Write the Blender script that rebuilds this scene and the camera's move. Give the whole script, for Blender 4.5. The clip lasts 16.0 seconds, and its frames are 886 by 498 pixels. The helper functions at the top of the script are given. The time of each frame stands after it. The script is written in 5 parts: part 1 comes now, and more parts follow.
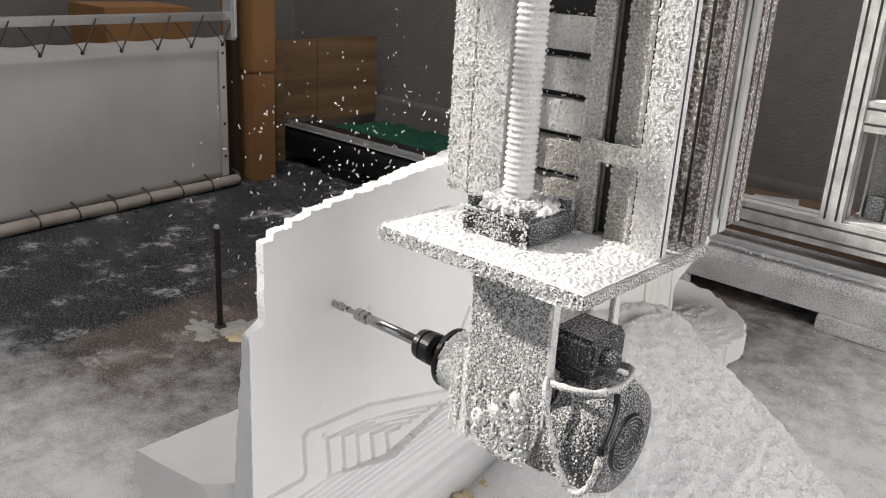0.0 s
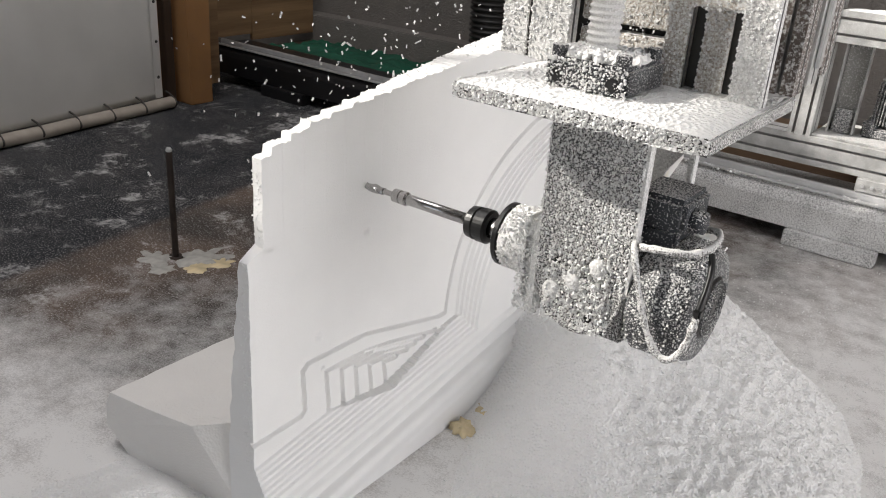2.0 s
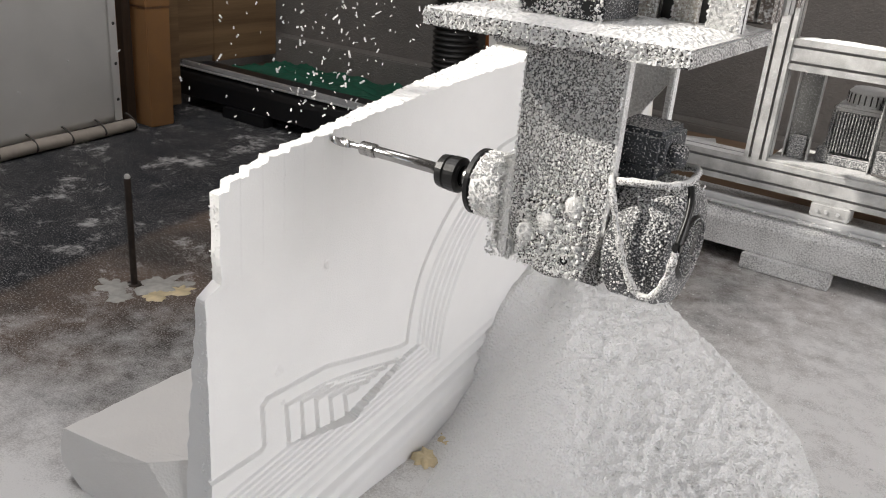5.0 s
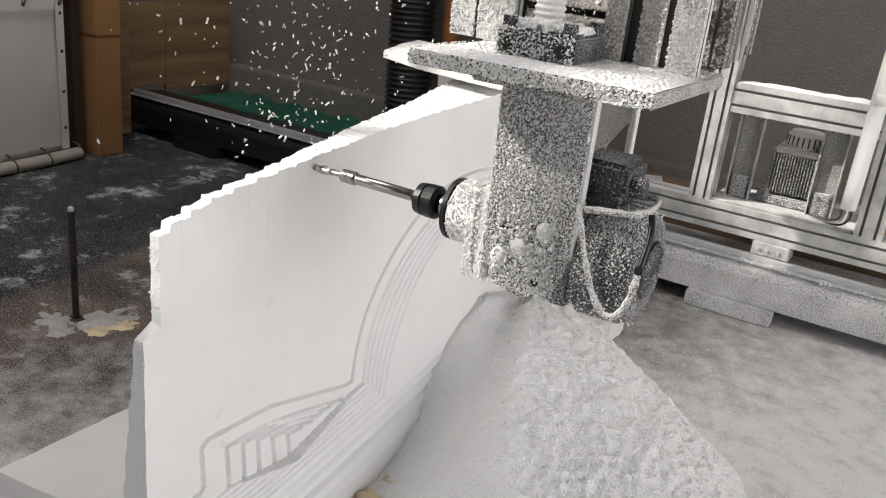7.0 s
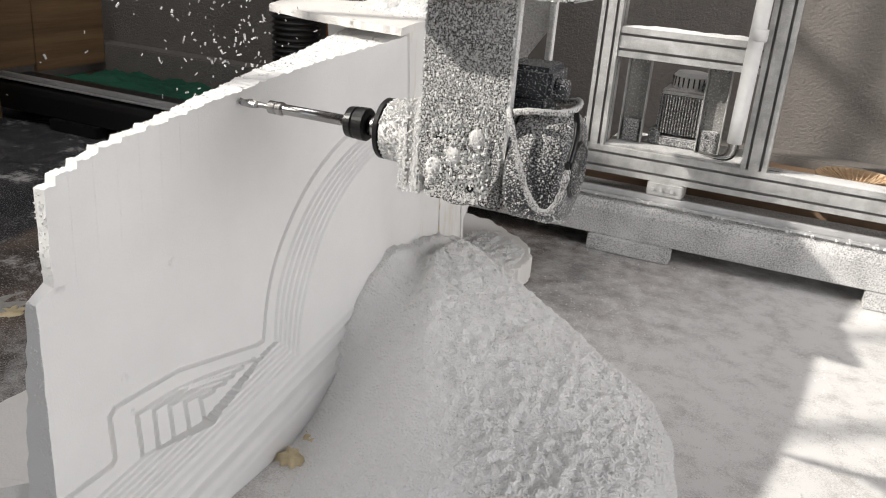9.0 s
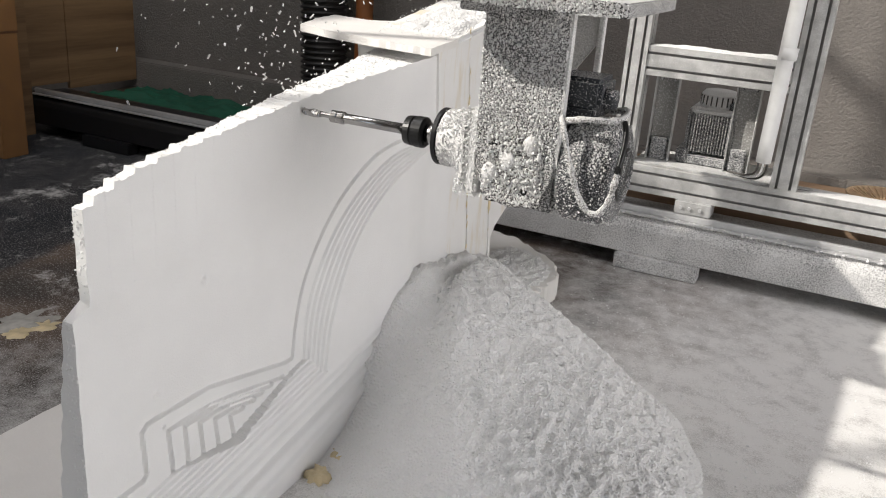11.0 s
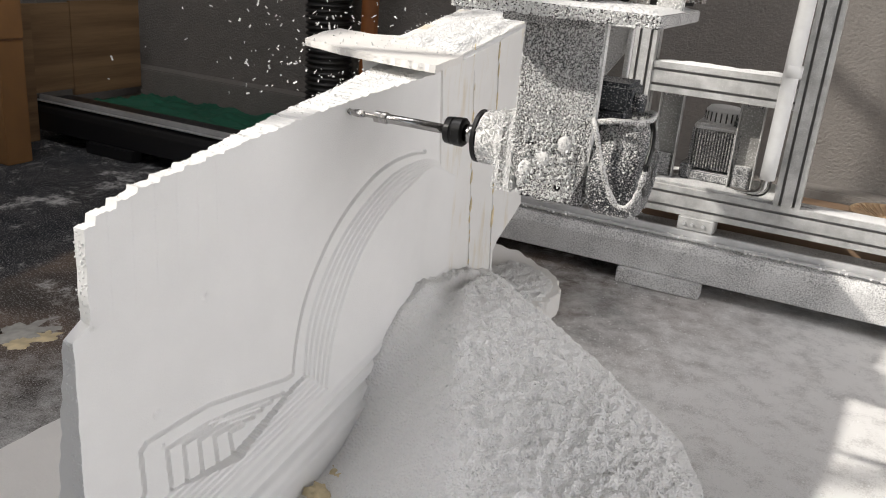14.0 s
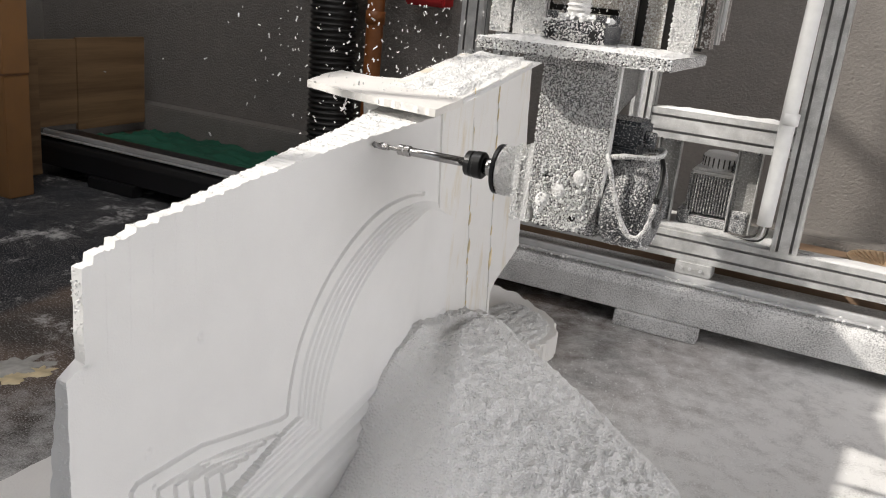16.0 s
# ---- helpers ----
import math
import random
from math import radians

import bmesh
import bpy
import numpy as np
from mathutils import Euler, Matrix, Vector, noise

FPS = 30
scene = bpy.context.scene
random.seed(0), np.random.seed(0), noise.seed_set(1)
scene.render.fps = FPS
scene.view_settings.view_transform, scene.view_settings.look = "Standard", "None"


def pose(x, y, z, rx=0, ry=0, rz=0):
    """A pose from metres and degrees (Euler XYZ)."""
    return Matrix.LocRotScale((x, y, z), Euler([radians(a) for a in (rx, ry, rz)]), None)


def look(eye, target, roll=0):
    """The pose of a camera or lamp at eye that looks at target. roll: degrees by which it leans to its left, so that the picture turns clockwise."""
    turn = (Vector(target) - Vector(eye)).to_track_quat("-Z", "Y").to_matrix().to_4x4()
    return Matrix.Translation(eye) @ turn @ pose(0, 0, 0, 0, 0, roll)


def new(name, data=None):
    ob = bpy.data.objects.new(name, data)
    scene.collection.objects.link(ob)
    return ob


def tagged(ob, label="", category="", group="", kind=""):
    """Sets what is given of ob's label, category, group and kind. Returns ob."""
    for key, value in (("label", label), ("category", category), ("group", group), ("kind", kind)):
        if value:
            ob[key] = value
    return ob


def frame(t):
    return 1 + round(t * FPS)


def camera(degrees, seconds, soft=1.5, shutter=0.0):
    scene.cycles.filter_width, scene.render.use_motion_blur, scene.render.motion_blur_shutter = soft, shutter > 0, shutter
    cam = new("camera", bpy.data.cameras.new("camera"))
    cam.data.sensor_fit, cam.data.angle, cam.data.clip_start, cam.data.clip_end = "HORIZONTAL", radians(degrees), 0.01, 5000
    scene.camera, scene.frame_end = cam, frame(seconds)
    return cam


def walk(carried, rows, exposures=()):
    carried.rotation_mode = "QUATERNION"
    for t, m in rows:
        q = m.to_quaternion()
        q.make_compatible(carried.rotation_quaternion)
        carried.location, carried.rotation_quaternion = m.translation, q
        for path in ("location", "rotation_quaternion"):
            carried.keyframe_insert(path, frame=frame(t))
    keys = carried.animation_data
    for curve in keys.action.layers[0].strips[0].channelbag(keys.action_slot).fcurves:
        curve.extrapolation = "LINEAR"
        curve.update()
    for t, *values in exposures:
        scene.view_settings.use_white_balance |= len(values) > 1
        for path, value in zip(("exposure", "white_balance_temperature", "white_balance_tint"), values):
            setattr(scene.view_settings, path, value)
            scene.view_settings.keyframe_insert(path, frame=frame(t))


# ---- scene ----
cam = camera(55.38, 16.0, soft=1.1)
PATH = [
    (0, (1.479, -1.714, 1.554), (0.2232, -0.3027, 0.8975), 3.27),
    (0.5, (1.394, -1.749, 1.526), (0.1617, -0.3222, 0.8579), 3.09),
    (1, (1.311, -1.744, 1.503), (0.1544, -0.2851, 0.7722), 3.14),
    (1.5, (1.265, -1.728, 1.466), (0.1634, -0.2669, 0.6602), 3.75),
    (2, (1.231, -1.734, 1.459), (0.1640, -0.2452, 0.6552), 4.09),
    (2.5, (1.225, -1.732, 1.465), (0.1680, -0.2368, 0.6618), 4.26),
    (3, (1.228, -1.720, 1.475), (0.1747, -0.2195, 0.6752), 3.83),
    (3.5, (1.228, -1.714, 1.471), (0.1929, -0.2000, 0.6730), 3.92),
    (4, (1.224, -1.717, 1.473), (0.2035, -0.1929, 0.6747), 4.16),
    (6.5, (1.247, -1.714, 1.530), (0.2704, -0.1123, 0.8363), 6.07),
    (7, (1.251, -1.704, 1.531), (0.3074, -0.0815, 0.8397), 6.36),
    (7.5, (1.258, -1.702, 1.514), (0.3367, -0.0648, 0.8271), 6.39),
    (8, (1.255, -1.716, 1.464), (0.3766, -0.0549, 0.7792), 7.26),
    (8.5, (1.268, -1.689, 1.438), (0.4904, 0.0144, 0.7350), 5.64),
    (9, (1.243, -1.711, 1.433), (0.5177, 0.0093, 0.7155), 4.66),
    (9.5, (1.239, -1.740, 1.441), (0.4698, -0.0264, 0.7540), 4.46),
    (12, (1.226, -1.709, 1.447), (0.4417, -0.0039, 0.7571), 4.39),
    (12.5, (1.225, -1.716, 1.447), (0.4389, -0.0095, 0.7610), 4.41),
    (13, (1.222, -1.711, 1.445), (0.4361, -0.0046, 0.7597), 4.58),
    (13.5, (1.225, -1.703, 1.461), (0.4365, 0.0030, 0.7763), 4.66),
    (14, (1.222, -1.706, 1.477), (0.4308, 0.0023, 0.8000), 5.00),
    (14.5, (1.226, -1.707, 1.487), (0.4336, 0.0098, 0.8360), 5.38),
    (15, (1.222, -1.709, 1.492), (0.4255, 0.0123, 0.8587), 5.90),
    (15.5, (1.223, -1.707, 1.493), (0.4224, 0.0172, 0.8727), 5.98),
    (16, (1.227, -1.706, 1.493), (0.4184, 0.0241, 0.9002), 5.85),
]
walk(cam, [(t, look(eye, target, roll)) for t, eye, target, roll in PATH], exposures=[(0, 0.25), (4.2, 0.24), (7.0, 0.20), (8.5, 0.02), (16, -0.03)])

# ---- world, sun and large lights ----
SUN_TO = Vector((1.0, 0.62, -0.74)).normalized()      # the way the sunlight travels
world = bpy.data.worlds.new("world")
scene.world = world
world.use_nodes = True
wn = world.node_tree.nodes
sky = wn.new("ShaderNodeTexSky")
sky.sky_type = "NISHITA"
sky.sun_disc = False
sky.sun_elevation = math.asin(-SUN_TO.z)
sky.sun_rotation = math.atan2(-SUN_TO.x, -SUN_TO.y)
wn["Background"].inputs[1].default_value = 0.10
world.node_tree.links.new(sky.outputs[0], wn["Background"].inputs[0])

sun = new("sun", bpy.data.lights.new("sun", "SUN"))
sun.data.energy, sun.data.angle, sun.data.color = 5.0, radians(0.9), (1.0, 0.95, 0.88)
sun.matrix_world = Matrix.Translation((-6, -4, 7)) @ SUN_TO.to_track_quat("-Z", "Y").to_matrix().to_4x4()


def area_fill(name, eye, target, w, h, watts, color):
    ob = new(name, bpy.data.lights.new(name, "AREA"))
    ob.data.shape, ob.data.size, ob.data.size_y = "RECTANGLE", w, h
    ob.data.energy, ob.data.color = watts, color
    ob.matrix_world = look(eye, target)
    return ob


# added fill lamps that stand in for daylight at unseen doors and roof
area_fill("east_fill", (5.9, -0.3, 1.7), (0, 0.3, 0.8), 3.8, 3.0, 168, (1.0, 0.955, 0.94))
area_fill("south_fill", (-0.2, -5.4, 1.9), (-0.6, 0.6, 0.5), 2.6, 2.6, 11, (1.0, 0.955, 0.94))
area_fill("roof_fill", (-1.7, -0.4, 6.95), (-1.7, -0.4, 0), 3.2, 3.2, 172, (1.0, 0.96, 0.945))


# ---- materials ----
def mat(name):
    m = bpy.data.materials.new(name)
    m.use_nodes = True
    nt = m.node_tree
    return m, nt, nt.nodes["Principled BSDF"]


def nd(nt, kind, **vals):
    n = nt.nodes.new(kind)
    for k, v in vals.items():
        n.inputs[k].default_value = v
    return n


def coords(nt, space="Object"):
    return nt.nodes.new("ShaderNodeTexCoord").outputs[space]


def noise_of(nt, vec, scale, detail=4.0, rough=0.55):
    n = nd(nt, "ShaderNodeTexNoise", Scale=scale, Detail=detail, Roughness=rough)
    nt.links.new(vec, n.inputs["Vector"])
    return n.outputs["Fac"]


def ramp(nt, fac, a, b, ca, cb):
    r = nt.nodes.new("ShaderNodeValToRGB")
    r.color_ramp.elements[0].position, r.color_ramp.elements[1].position = a, b
    r.color_ramp.elements[0].color, r.color_ramp.elements[1].color = (*ca, 1), (*cb, 1)
    nt.links.new(fac, r.inputs[0])
    return r.outputs[0]


def mixc(nt, fac, a, b):
    m = nt.nodes.new("ShaderNodeMix")
    m.data_type = "RGBA"
    for sock, v in ((m.inputs["Factor"], fac), (m.inputs["A"], a), (m.inputs["B"], b)):
        if isinstance(v, (tuple, list)):
            sock.default_value = (*v, 1)
        elif isinstance(v, (int, float)):
            sock.default_value = v
        else:
            nt.links.new(v, sock)
    return m.outputs["Result"]


def calc(nt, op, a, b=0.0):
    m = nt.nodes.new("ShaderNodeMath")
    m.operation = op
    for i, v in enumerate((a, b)):
        if isinstance(v, (int, float)):
            m.inputs[i].default_value = v
        else:
            nt.links.new(v, m.inputs[i])
    return m.outputs[0]


def bump(nt, bsdf, height, strength, dist=0.003):
    b = nd(nt, "ShaderNodeBump", Strength=strength, Distance=dist)
    nt.links.new(height, b.inputs["Height"])
    nt.links.new(b.outputs[0], bsdf.inputs["Normal"])


def plain(name, color, rough=0.5, metal=0.0, vary=0.15, scale=30, bumpy=0.15, dist=0.002):
    m, nt, p = mat(name)
    v = coords(nt)
    n1 = noise_of(nt, v, scale)
    n2 = noise_of(nt, v, scale * 0.13, 3)
    f = calc(nt, "ADD", calc(nt, "MULTIPLY", n1, 0.5), calc(nt, "MULTIPLY", n2, 0.5))
    lo = tuple(c * (1 - vary) for c in color)
    hi = tuple(min(1, c * (1 + vary)) for c in color)
    nt.links.new(ramp(nt, f, 0.35, 0.65, lo, hi), p.inputs["Base Color"])
    nt.links.new(ramp(nt, n1, 0.3, 0.7, (rough * 0.85,) * 3, (min(1, rough * 1.15),) * 3), p.inputs["Roughness"])
    p.inputs["Metallic"].default_value = metal
    if bumpy:
        bump(nt, p, n1, bumpy, dist)
    return m


def frosted(name, color, rough=0.5, metal=0.0, cover=0.5, top=0.5, grain=210.0, soft=0.05):
    """A surface with foam dust clinging to it in crumbs: more on faces that look up."""
    m, nt, p = mat(name)
    v = coords(nt)
    crumbs = noise_of(nt, v, grain, 2, 0.6)
    wide = noise_of(nt, v, grain * 0.05, 3)
    sep = nt.nodes.new("ShaderNodeSeparateXYZ")
    nt.links.new(nt.nodes.new("ShaderNodeNewGeometry").outputs["Normal"], sep.inputs[0])
    up = calc(nt, "MAXIMUM", sep.outputs[2], 0.0)
    f = calc(nt, "ADD", crumbs, calc(nt, "MULTIPLY", calc(nt, "SUBTRACT", wide, 0.5), 0.16))
    f = calc(nt, "ADD", f, calc(nt, "MULTIPLY", up, top))
    a = 0.5 + (0.5 - cover) * 0.5
    mask = ramp(nt, f, a - soft, a + soft, (0, 0, 0), (1, 1, 1))
    fine = ramp(nt, noise_of(nt, v, grain * 2.2, 2), 0.3, 0.7, (0.62, 0.615, 0.605), (0.80, 0.795, 0.785))
    base = ramp(nt, wide, 0.3, 0.7, tuple(c * 0.75 for c in color), tuple(min(1, c * 1.25) for c in color))
    nt.links.new(mixc(nt, mask, base, fine), p.inputs["Base Color"])
    nt.links.new(mixc(nt, mask, (rough,) * 3, (0.95,) * 3), p.inputs["Roughness"])
    if metal:
        nt.links.new(calc(nt, "MULTIPLY", calc(nt, "SUBTRACT", 1.0, mask), metal), p.inputs["Metallic"])
    bump(nt, p, calc(nt, "ADD", mask, calc(nt, "MULTIPLY", crumbs, 0.6)), 0.5, 0.003)
    return m


def foam_mat(name, tint=(0.80, 0.795, 0.785), bead=260.0, relief=0.25, dist=0.003):
    m, nt, p = mat(name)
    v = coords(nt)
    vor = nd(nt, "ShaderNodeTexVoronoi", Scale=bead)
    nt.links.new(v, vor.inputs["Vector"])
    broad = noise_of(nt, v, 5, 3)
    dark = tuple(c * 0.95 for c in tint)
    nt.links.new(ramp(nt, broad, 0.3, 0.7, dark, tint), p.inputs["Base Color"])
    p.inputs["Roughness"].default_value = 0.9
    h = calc(nt, "ADD", vor.outputs["Distance"], calc(nt, "MULTIPLY", noise_of(nt, v, 40), 0.6))
    bump(nt, p, h, relief, dist)
    return m


def wood_mat(name, a, b, rough=0.6, axis="Y", rings=9.0):
    m, nt, p = mat(name)
    mp = nd(nt, "ShaderNodeMapping", Scale={"X": (0.6, 14, 14), "Y": (14, 0.6, 14), "Z": (14, 14, 0.6)}[axis])
    nt.links.new(coords(nt), mp.inputs["Vector"])
    n = noise_of(nt, mp.outputs[0], 1.0, 6, 0.6)
    fine = noise_of(nt, mp.outputs[0], rings, 5, 0.7)
    f = calc(nt, "ADD", calc(nt, "MULTIPLY", n, 0.75), calc(nt, "MULTIPLY", fine, 0.25))
    nt.links.new(ramp(nt, f, 0.35, 0.62, a, b), p.inputs["Base Color"])
    p.inputs["Roughness"].default_value = rough
    bump(nt, p, fine, 0.15, 0.002)
    return m


def floor_mat():
    m, nt, p = mat("dusty_dark_floor")
    v = coords(nt)
    sep = nt.nodes.new("ShaderNodeSeparateXYZ")
    nt.links.new(v, sep.inputs[0])
    big = noise_of(nt, v, 1.7, 5, 0.6)
    mid = noise_of(nt, v, 8, 9, 0.72)
    fine = noise_of(nt, v, 160, 3, 0.7)
    # black sheet beyond the bed's edge, brown board on this side
    split = calc(nt, "ADD", sep.outputs[0], calc(nt, "MULTIPLY", sep.outputs[1], 0.14))
    split = calc(nt, "ADD", split, calc(nt, "MULTIPLY", mid, 0.10))
    board = ramp(nt, calc(nt, "ADD", calc(nt, "MULTIPLY", split, 0.25), 1.0), 0.572, 0.588, (0, 0, 0), (1, 1, 1))
    brown = ramp(nt, big, 0.40, 0.60, (0.050, 0.042, 0.036), (0.135, 0.098, 0.076))
    black = ramp(nt, big, 0.40, 0.60, (0.010, 0.012, 0.017), (0.024, 0.024, 0.027))
    base = mixc(nt, board, black, brown)
    # dust lies thick round the foam and thins towards the far side
    near = calc(nt, "MULTIPLY", calc(nt, "ADD", sep.outputs[0], 1.75), 0.19)
    near = calc(nt, "SUBTRACT", near, calc(nt, "MULTIPLY", calc(nt, "ADD", sep.outputs[1], 0.75), 0.10))
    near = calc(nt, "MINIMUM", calc(nt, "MAXIMUM", near, -0.14), 0.33)
    fore = calc(nt, "MULTIPLY", calc(nt, "MAXIMUM", calc(nt, "SUBTRACT", -0.42, sep.outputs[1]), 0.0), 0.50)
    near = calc(nt, "ADD", near, calc(nt, "MINIMUM", fore, 0.11))
    d = calc(nt, "ADD", calc(nt, "ADD", calc(nt, "MULTIPLY", mid, 0.62), calc(nt, "MULTIPLY", fine, 0.38)), near)
    dust = ramp(nt, d, 0.50, 0.84, (0, 0, 0), (1, 1, 1))
    scuff = ramp(nt, noise_of(nt, v, 3.3, 12, 0.82), 0.54, 0.62, (0, 0, 0), (0.62, 0.62, 0.62))
    grit = ramp(nt, noise_of(nt, v, 130, 3, 0.75), 0.565, 0.63, (0, 0, 0), (0.62, 0.62, 0.62))
    dust = calc(nt, "MAXIMUM", dust, calc(nt, "MAXIMUM", scuff, grit))
    nt.links.new(mixc(nt, dust, base, (0.74, 0.73, 0.715)), p.inputs["Base Color"])
    nt.links.new(ramp(nt, mid, 0.35, 0.7, (0.55,) * 3, (0.9,) * 3), p.inputs["Roughness"])
    p.inputs["Specular IOR Level"].default_value = 0.25
    bump(nt, p, calc(nt, "ADD", fine, mid), 0.45, 0.004)
    return m


def rail_mat(name, clean):
    """Painted steel, black and clean at its far end, under foam dust near the work."""
    m, nt, p = mat(name)
    v = coords(nt, "Object")
    sep = nt.nodes.new("ShaderNodeSeparateXYZ")
    nt.links.new(v, sep.inputs[0])
    along = calc(nt, "MULTIPLY", calc(nt, "ADD", sep.outputs[0], 1.15), 0.9)
    along = calc(nt, "MINIMUM", calc(nt, "MAXIMUM", along, 0.0), 0.44)
    n = calc(nt, "ADD", calc(nt, "MULTIPLY", noise_of(nt, v, 150, 3, 0.7), 0.75), calc(nt, "MULTIPLY", noise_of(nt, v, 6, 4), 0.25))
    mask = ramp(nt, calc(nt, "ADD", n, along), 0.74, 1.00, (0, 0, 0), (1, 1, 1))
    nt.links.new(mixc(nt, mask, clean, (0.66, 0.655, 0.645)), p.inputs["Base Color"])
    nt.links.new(mixc(nt, mask, (0.35,) * 3, (0.9,) * 3), p.inputs["Roughness"])
    bump(nt, p, n, 0.3, 0.004)
    return m


FOAM = foam_mat("milled_foam")
def stock_mat():
    """Raw block foam: yellowed by glue in upright streaks."""
    m = foam_mat("raw_block_foam", (0.80, 0.79, 0.77), 200, 0.35).copy()
    nt = m.node_tree
    p = nt.nodes["Principled BSDF"]
    clean = p.inputs["Base Color"].links[0].from_socket
    mp = nd(nt, "ShaderNodeMapping", Scale=(9, 13, 2.4))
    nt.links.new(coords(nt), mp.inputs["Vector"])
    streak = ramp(nt, noise_of(nt, mp.outputs[0], 1.0, 5, 0.65), 0.53, 0.70, (0, 0, 0), (0.8, 0.75, 0.75))
    nt.links.new(mixc(nt, streak, clean, (0.66, 0.58, 0.43)), p.inputs["Base Color"])
    return m


STOCK = stock_mat()
FOAM_ROUGH = foam_mat("hot_cut_foam", (0.79, 0.77, 0.74), 140, 0.5)
CRUMB = foam_mat("foam_crumbs", (0.80, 0.795, 0.785), 120, 0.75, 0.0075)
PUTTY = plain("dried_grey_putty", (0.40, 0.39, 0.36), 0.8, 0, 0.25, 40, 0.5)
GLUE = plain("dried_yellow_glue", (0.64, 0.53, 0.33), 0.5, 0, 0.3, 25, 0.4)
FLOOR = floor_mat()
WALL = plain("grey_wall_paint", (0.185, 0.170, 0.155), 0.75, 0, 0.10, 70, 1.0, 0.010)
CEIL = plain("ceiling_paint", (0.35, 0.35, 0.34), 0.9, 0, 0.1, 3, 0)
RAIL = rail_mat("black_rail_steel", (0.012, 0.012, 0.013))
STEEL = plain("bright_rail_steel", (0.62, 0.62, 0.62), 0.38, 0.6, 0.12, 18, 0.05)
ALU = frosted("dusty_aluminium", (0.50, 0.50, 0.49), 0.42, 0.55, 0.10, 0.25, 220, 0.16)
ALU_CLEAN = plain("anodised_aluminium", (0.60, 0.60, 0.595), 0.4, 0.7, 0.08, 40, 0.05)
# darker grey for slot insides: the shade there is put into the colour
RECESS_SHADE = plain("profile_recess_shade", (0.26, 0.255, 0.25), 0.6, 0.2, 0.2, 40, 0)
# near-black painted as shade in gaps; also on bars, eyelets and a wire
SLOT = plain("gap_shade_and_dark_parts", (0.05, 0.048, 0.045), 0.7, 0.2, 0.2, 40, 0)
FROST_PLATE = frosted("frosted_black_steel", (0.030, 0.028, 0.028), 0.55, 0.3, 0.50, 0.75, 300, 0.09)
FROST_MOTOR = frosted("frosted_motor_paint", (0.022, 0.024, 0.028), 0.5, 0.1, 0.30, 0.12, 320, 0.08)
FROST_WHITE = frosted("caked_aluminium", (0.46, 0.45, 0.44), 0.6, 0.1, 0.66, 0.6, 240, 0.18)
FROST_SNOW = frosted("thick_dust_coat", (0.55, 0.54, 0.53), 0.7, 0.0, 0.80, 0.4, 260, 0.20)
FROST_TAN = frosted("caked_tan_profile", (0.36, 0.31, 0.25), 0.7, 0.05, 0.52, 0.5, 200, 0.16)
# bracket aluminium darker than the frame's, with its shade in the colour
BRACKET = frosted("shaded_bracket", (0.24, 0.235, 0.225), 0.55, 0.2, 0.16, 0.25, 120, 0.16)
FROST_BROWN = frosted("dusty_brown_profile", (0.13, 0.105, 0.09), 0.7, 0.05, 0.34, 0.4, 200, 0.12)
DUSTY_FIN = frosted("dusty_motor_fin", (0.075, 0.077, 0.082), 0.6, 0.1, 0.38, 0.3, 160, 0.14)
DARK_BOX = frosted("dusty_terminal_box", (0.020, 0.023, 0.028), 0.6, 0.0, 0.22, 0.12, 260, 0.05)
COAT = frosted("caked_cable", (0.16, 0.155, 0.15), 0.8, 0, 0.50, 0.2, 300, 0.08)
BLACK = plain("black_steel", (0.014, 0.014, 0.014), 0.38, 0.4, 0.25, 60, 0.1)
CHROME = plain("tool_steel", (0.42, 0.41, 0.40), 0.24, 1.0, 0.12, 90, 0.05)
TARP = plain("white_tarpaulin", (0.64, 0.625, 0.60), 0.45, 0, 0.06, 4, 0.1)
TARP_ROLL = plain("grubby_tarpaulin_hem", (0.36, 0.32, 0.275), 0.6, 0, 0.2, 12, 0.3)
CARD = plain("brown_cardboard", (0.29, 0.145, 0.055), 0.8, 0, 0.12, 10, 0.15)
CARD_DARK = plain("cardboard_tape", (0.15, 0.07, 0.03), 0.5, 0, 0.15, 10, 0.1)
WOOD = wood_mat("pale_board_wood", (0.13, 0.075, 0.036), (0.24, 0.145, 0.072))
WOOD_DARK = wood_mat("dark_post_wood", (0.025, 0.015, 0.010), (0.06, 0.035, 0.02), 0.6, "Z")
WOOD_BOARD = wood_mat("dull_board", (0.16, 0.10, 0.06), (0.24, 0.16, 0.10), 0.7, "X")
GREEN = plain("green_cloth", (0.007, 0.078, 0.044), 0.75, 0, 0.3, 9, 0.4)
RUST = plain("rusty_rod_steel", (0.055, 0.042, 0.036), 0.7, 0.4, 0.5, 60, 0.6)
PLASTIC_W = plain("white_plastic_tube", (0.74, 0.74, 0.73), 0.4, 0, 0.06, 30, 0.1)
HOSE = plain("black_duct_rubber", (0.020, 0.019, 0.018), 0.5, 0, 0.3, 20, 0.2)
ORANGE = plain("rust_orange_pipe", (0.30, 0.105, 0.03), 0.5, 0, 0.25, 12, 0.2)
RED = plain("red_paint", (0.32, 0.012, 0.014), 0.4, 0, 0.1, 12, 0.05)
STRAW = plain("straw_weave", (0.60, 0.43, 0.27), 0.7, 0, 0.2, 80, 0.4)
CORD = plain("lacing_cord", (0.07, 0.065, 0.06), 0.8, 0, 0.2, 90, 0.2)


# ---- mesh helpers ----
def to_mesh(bm, name, smooth=False):
    me = bpy.data.meshes.new(name)
    bm.normal_update()
    bm.to_mesh(me)
    bm.free()
    if smooth:
        for p in me.polygons:
            p.use_smooth = True
    return me


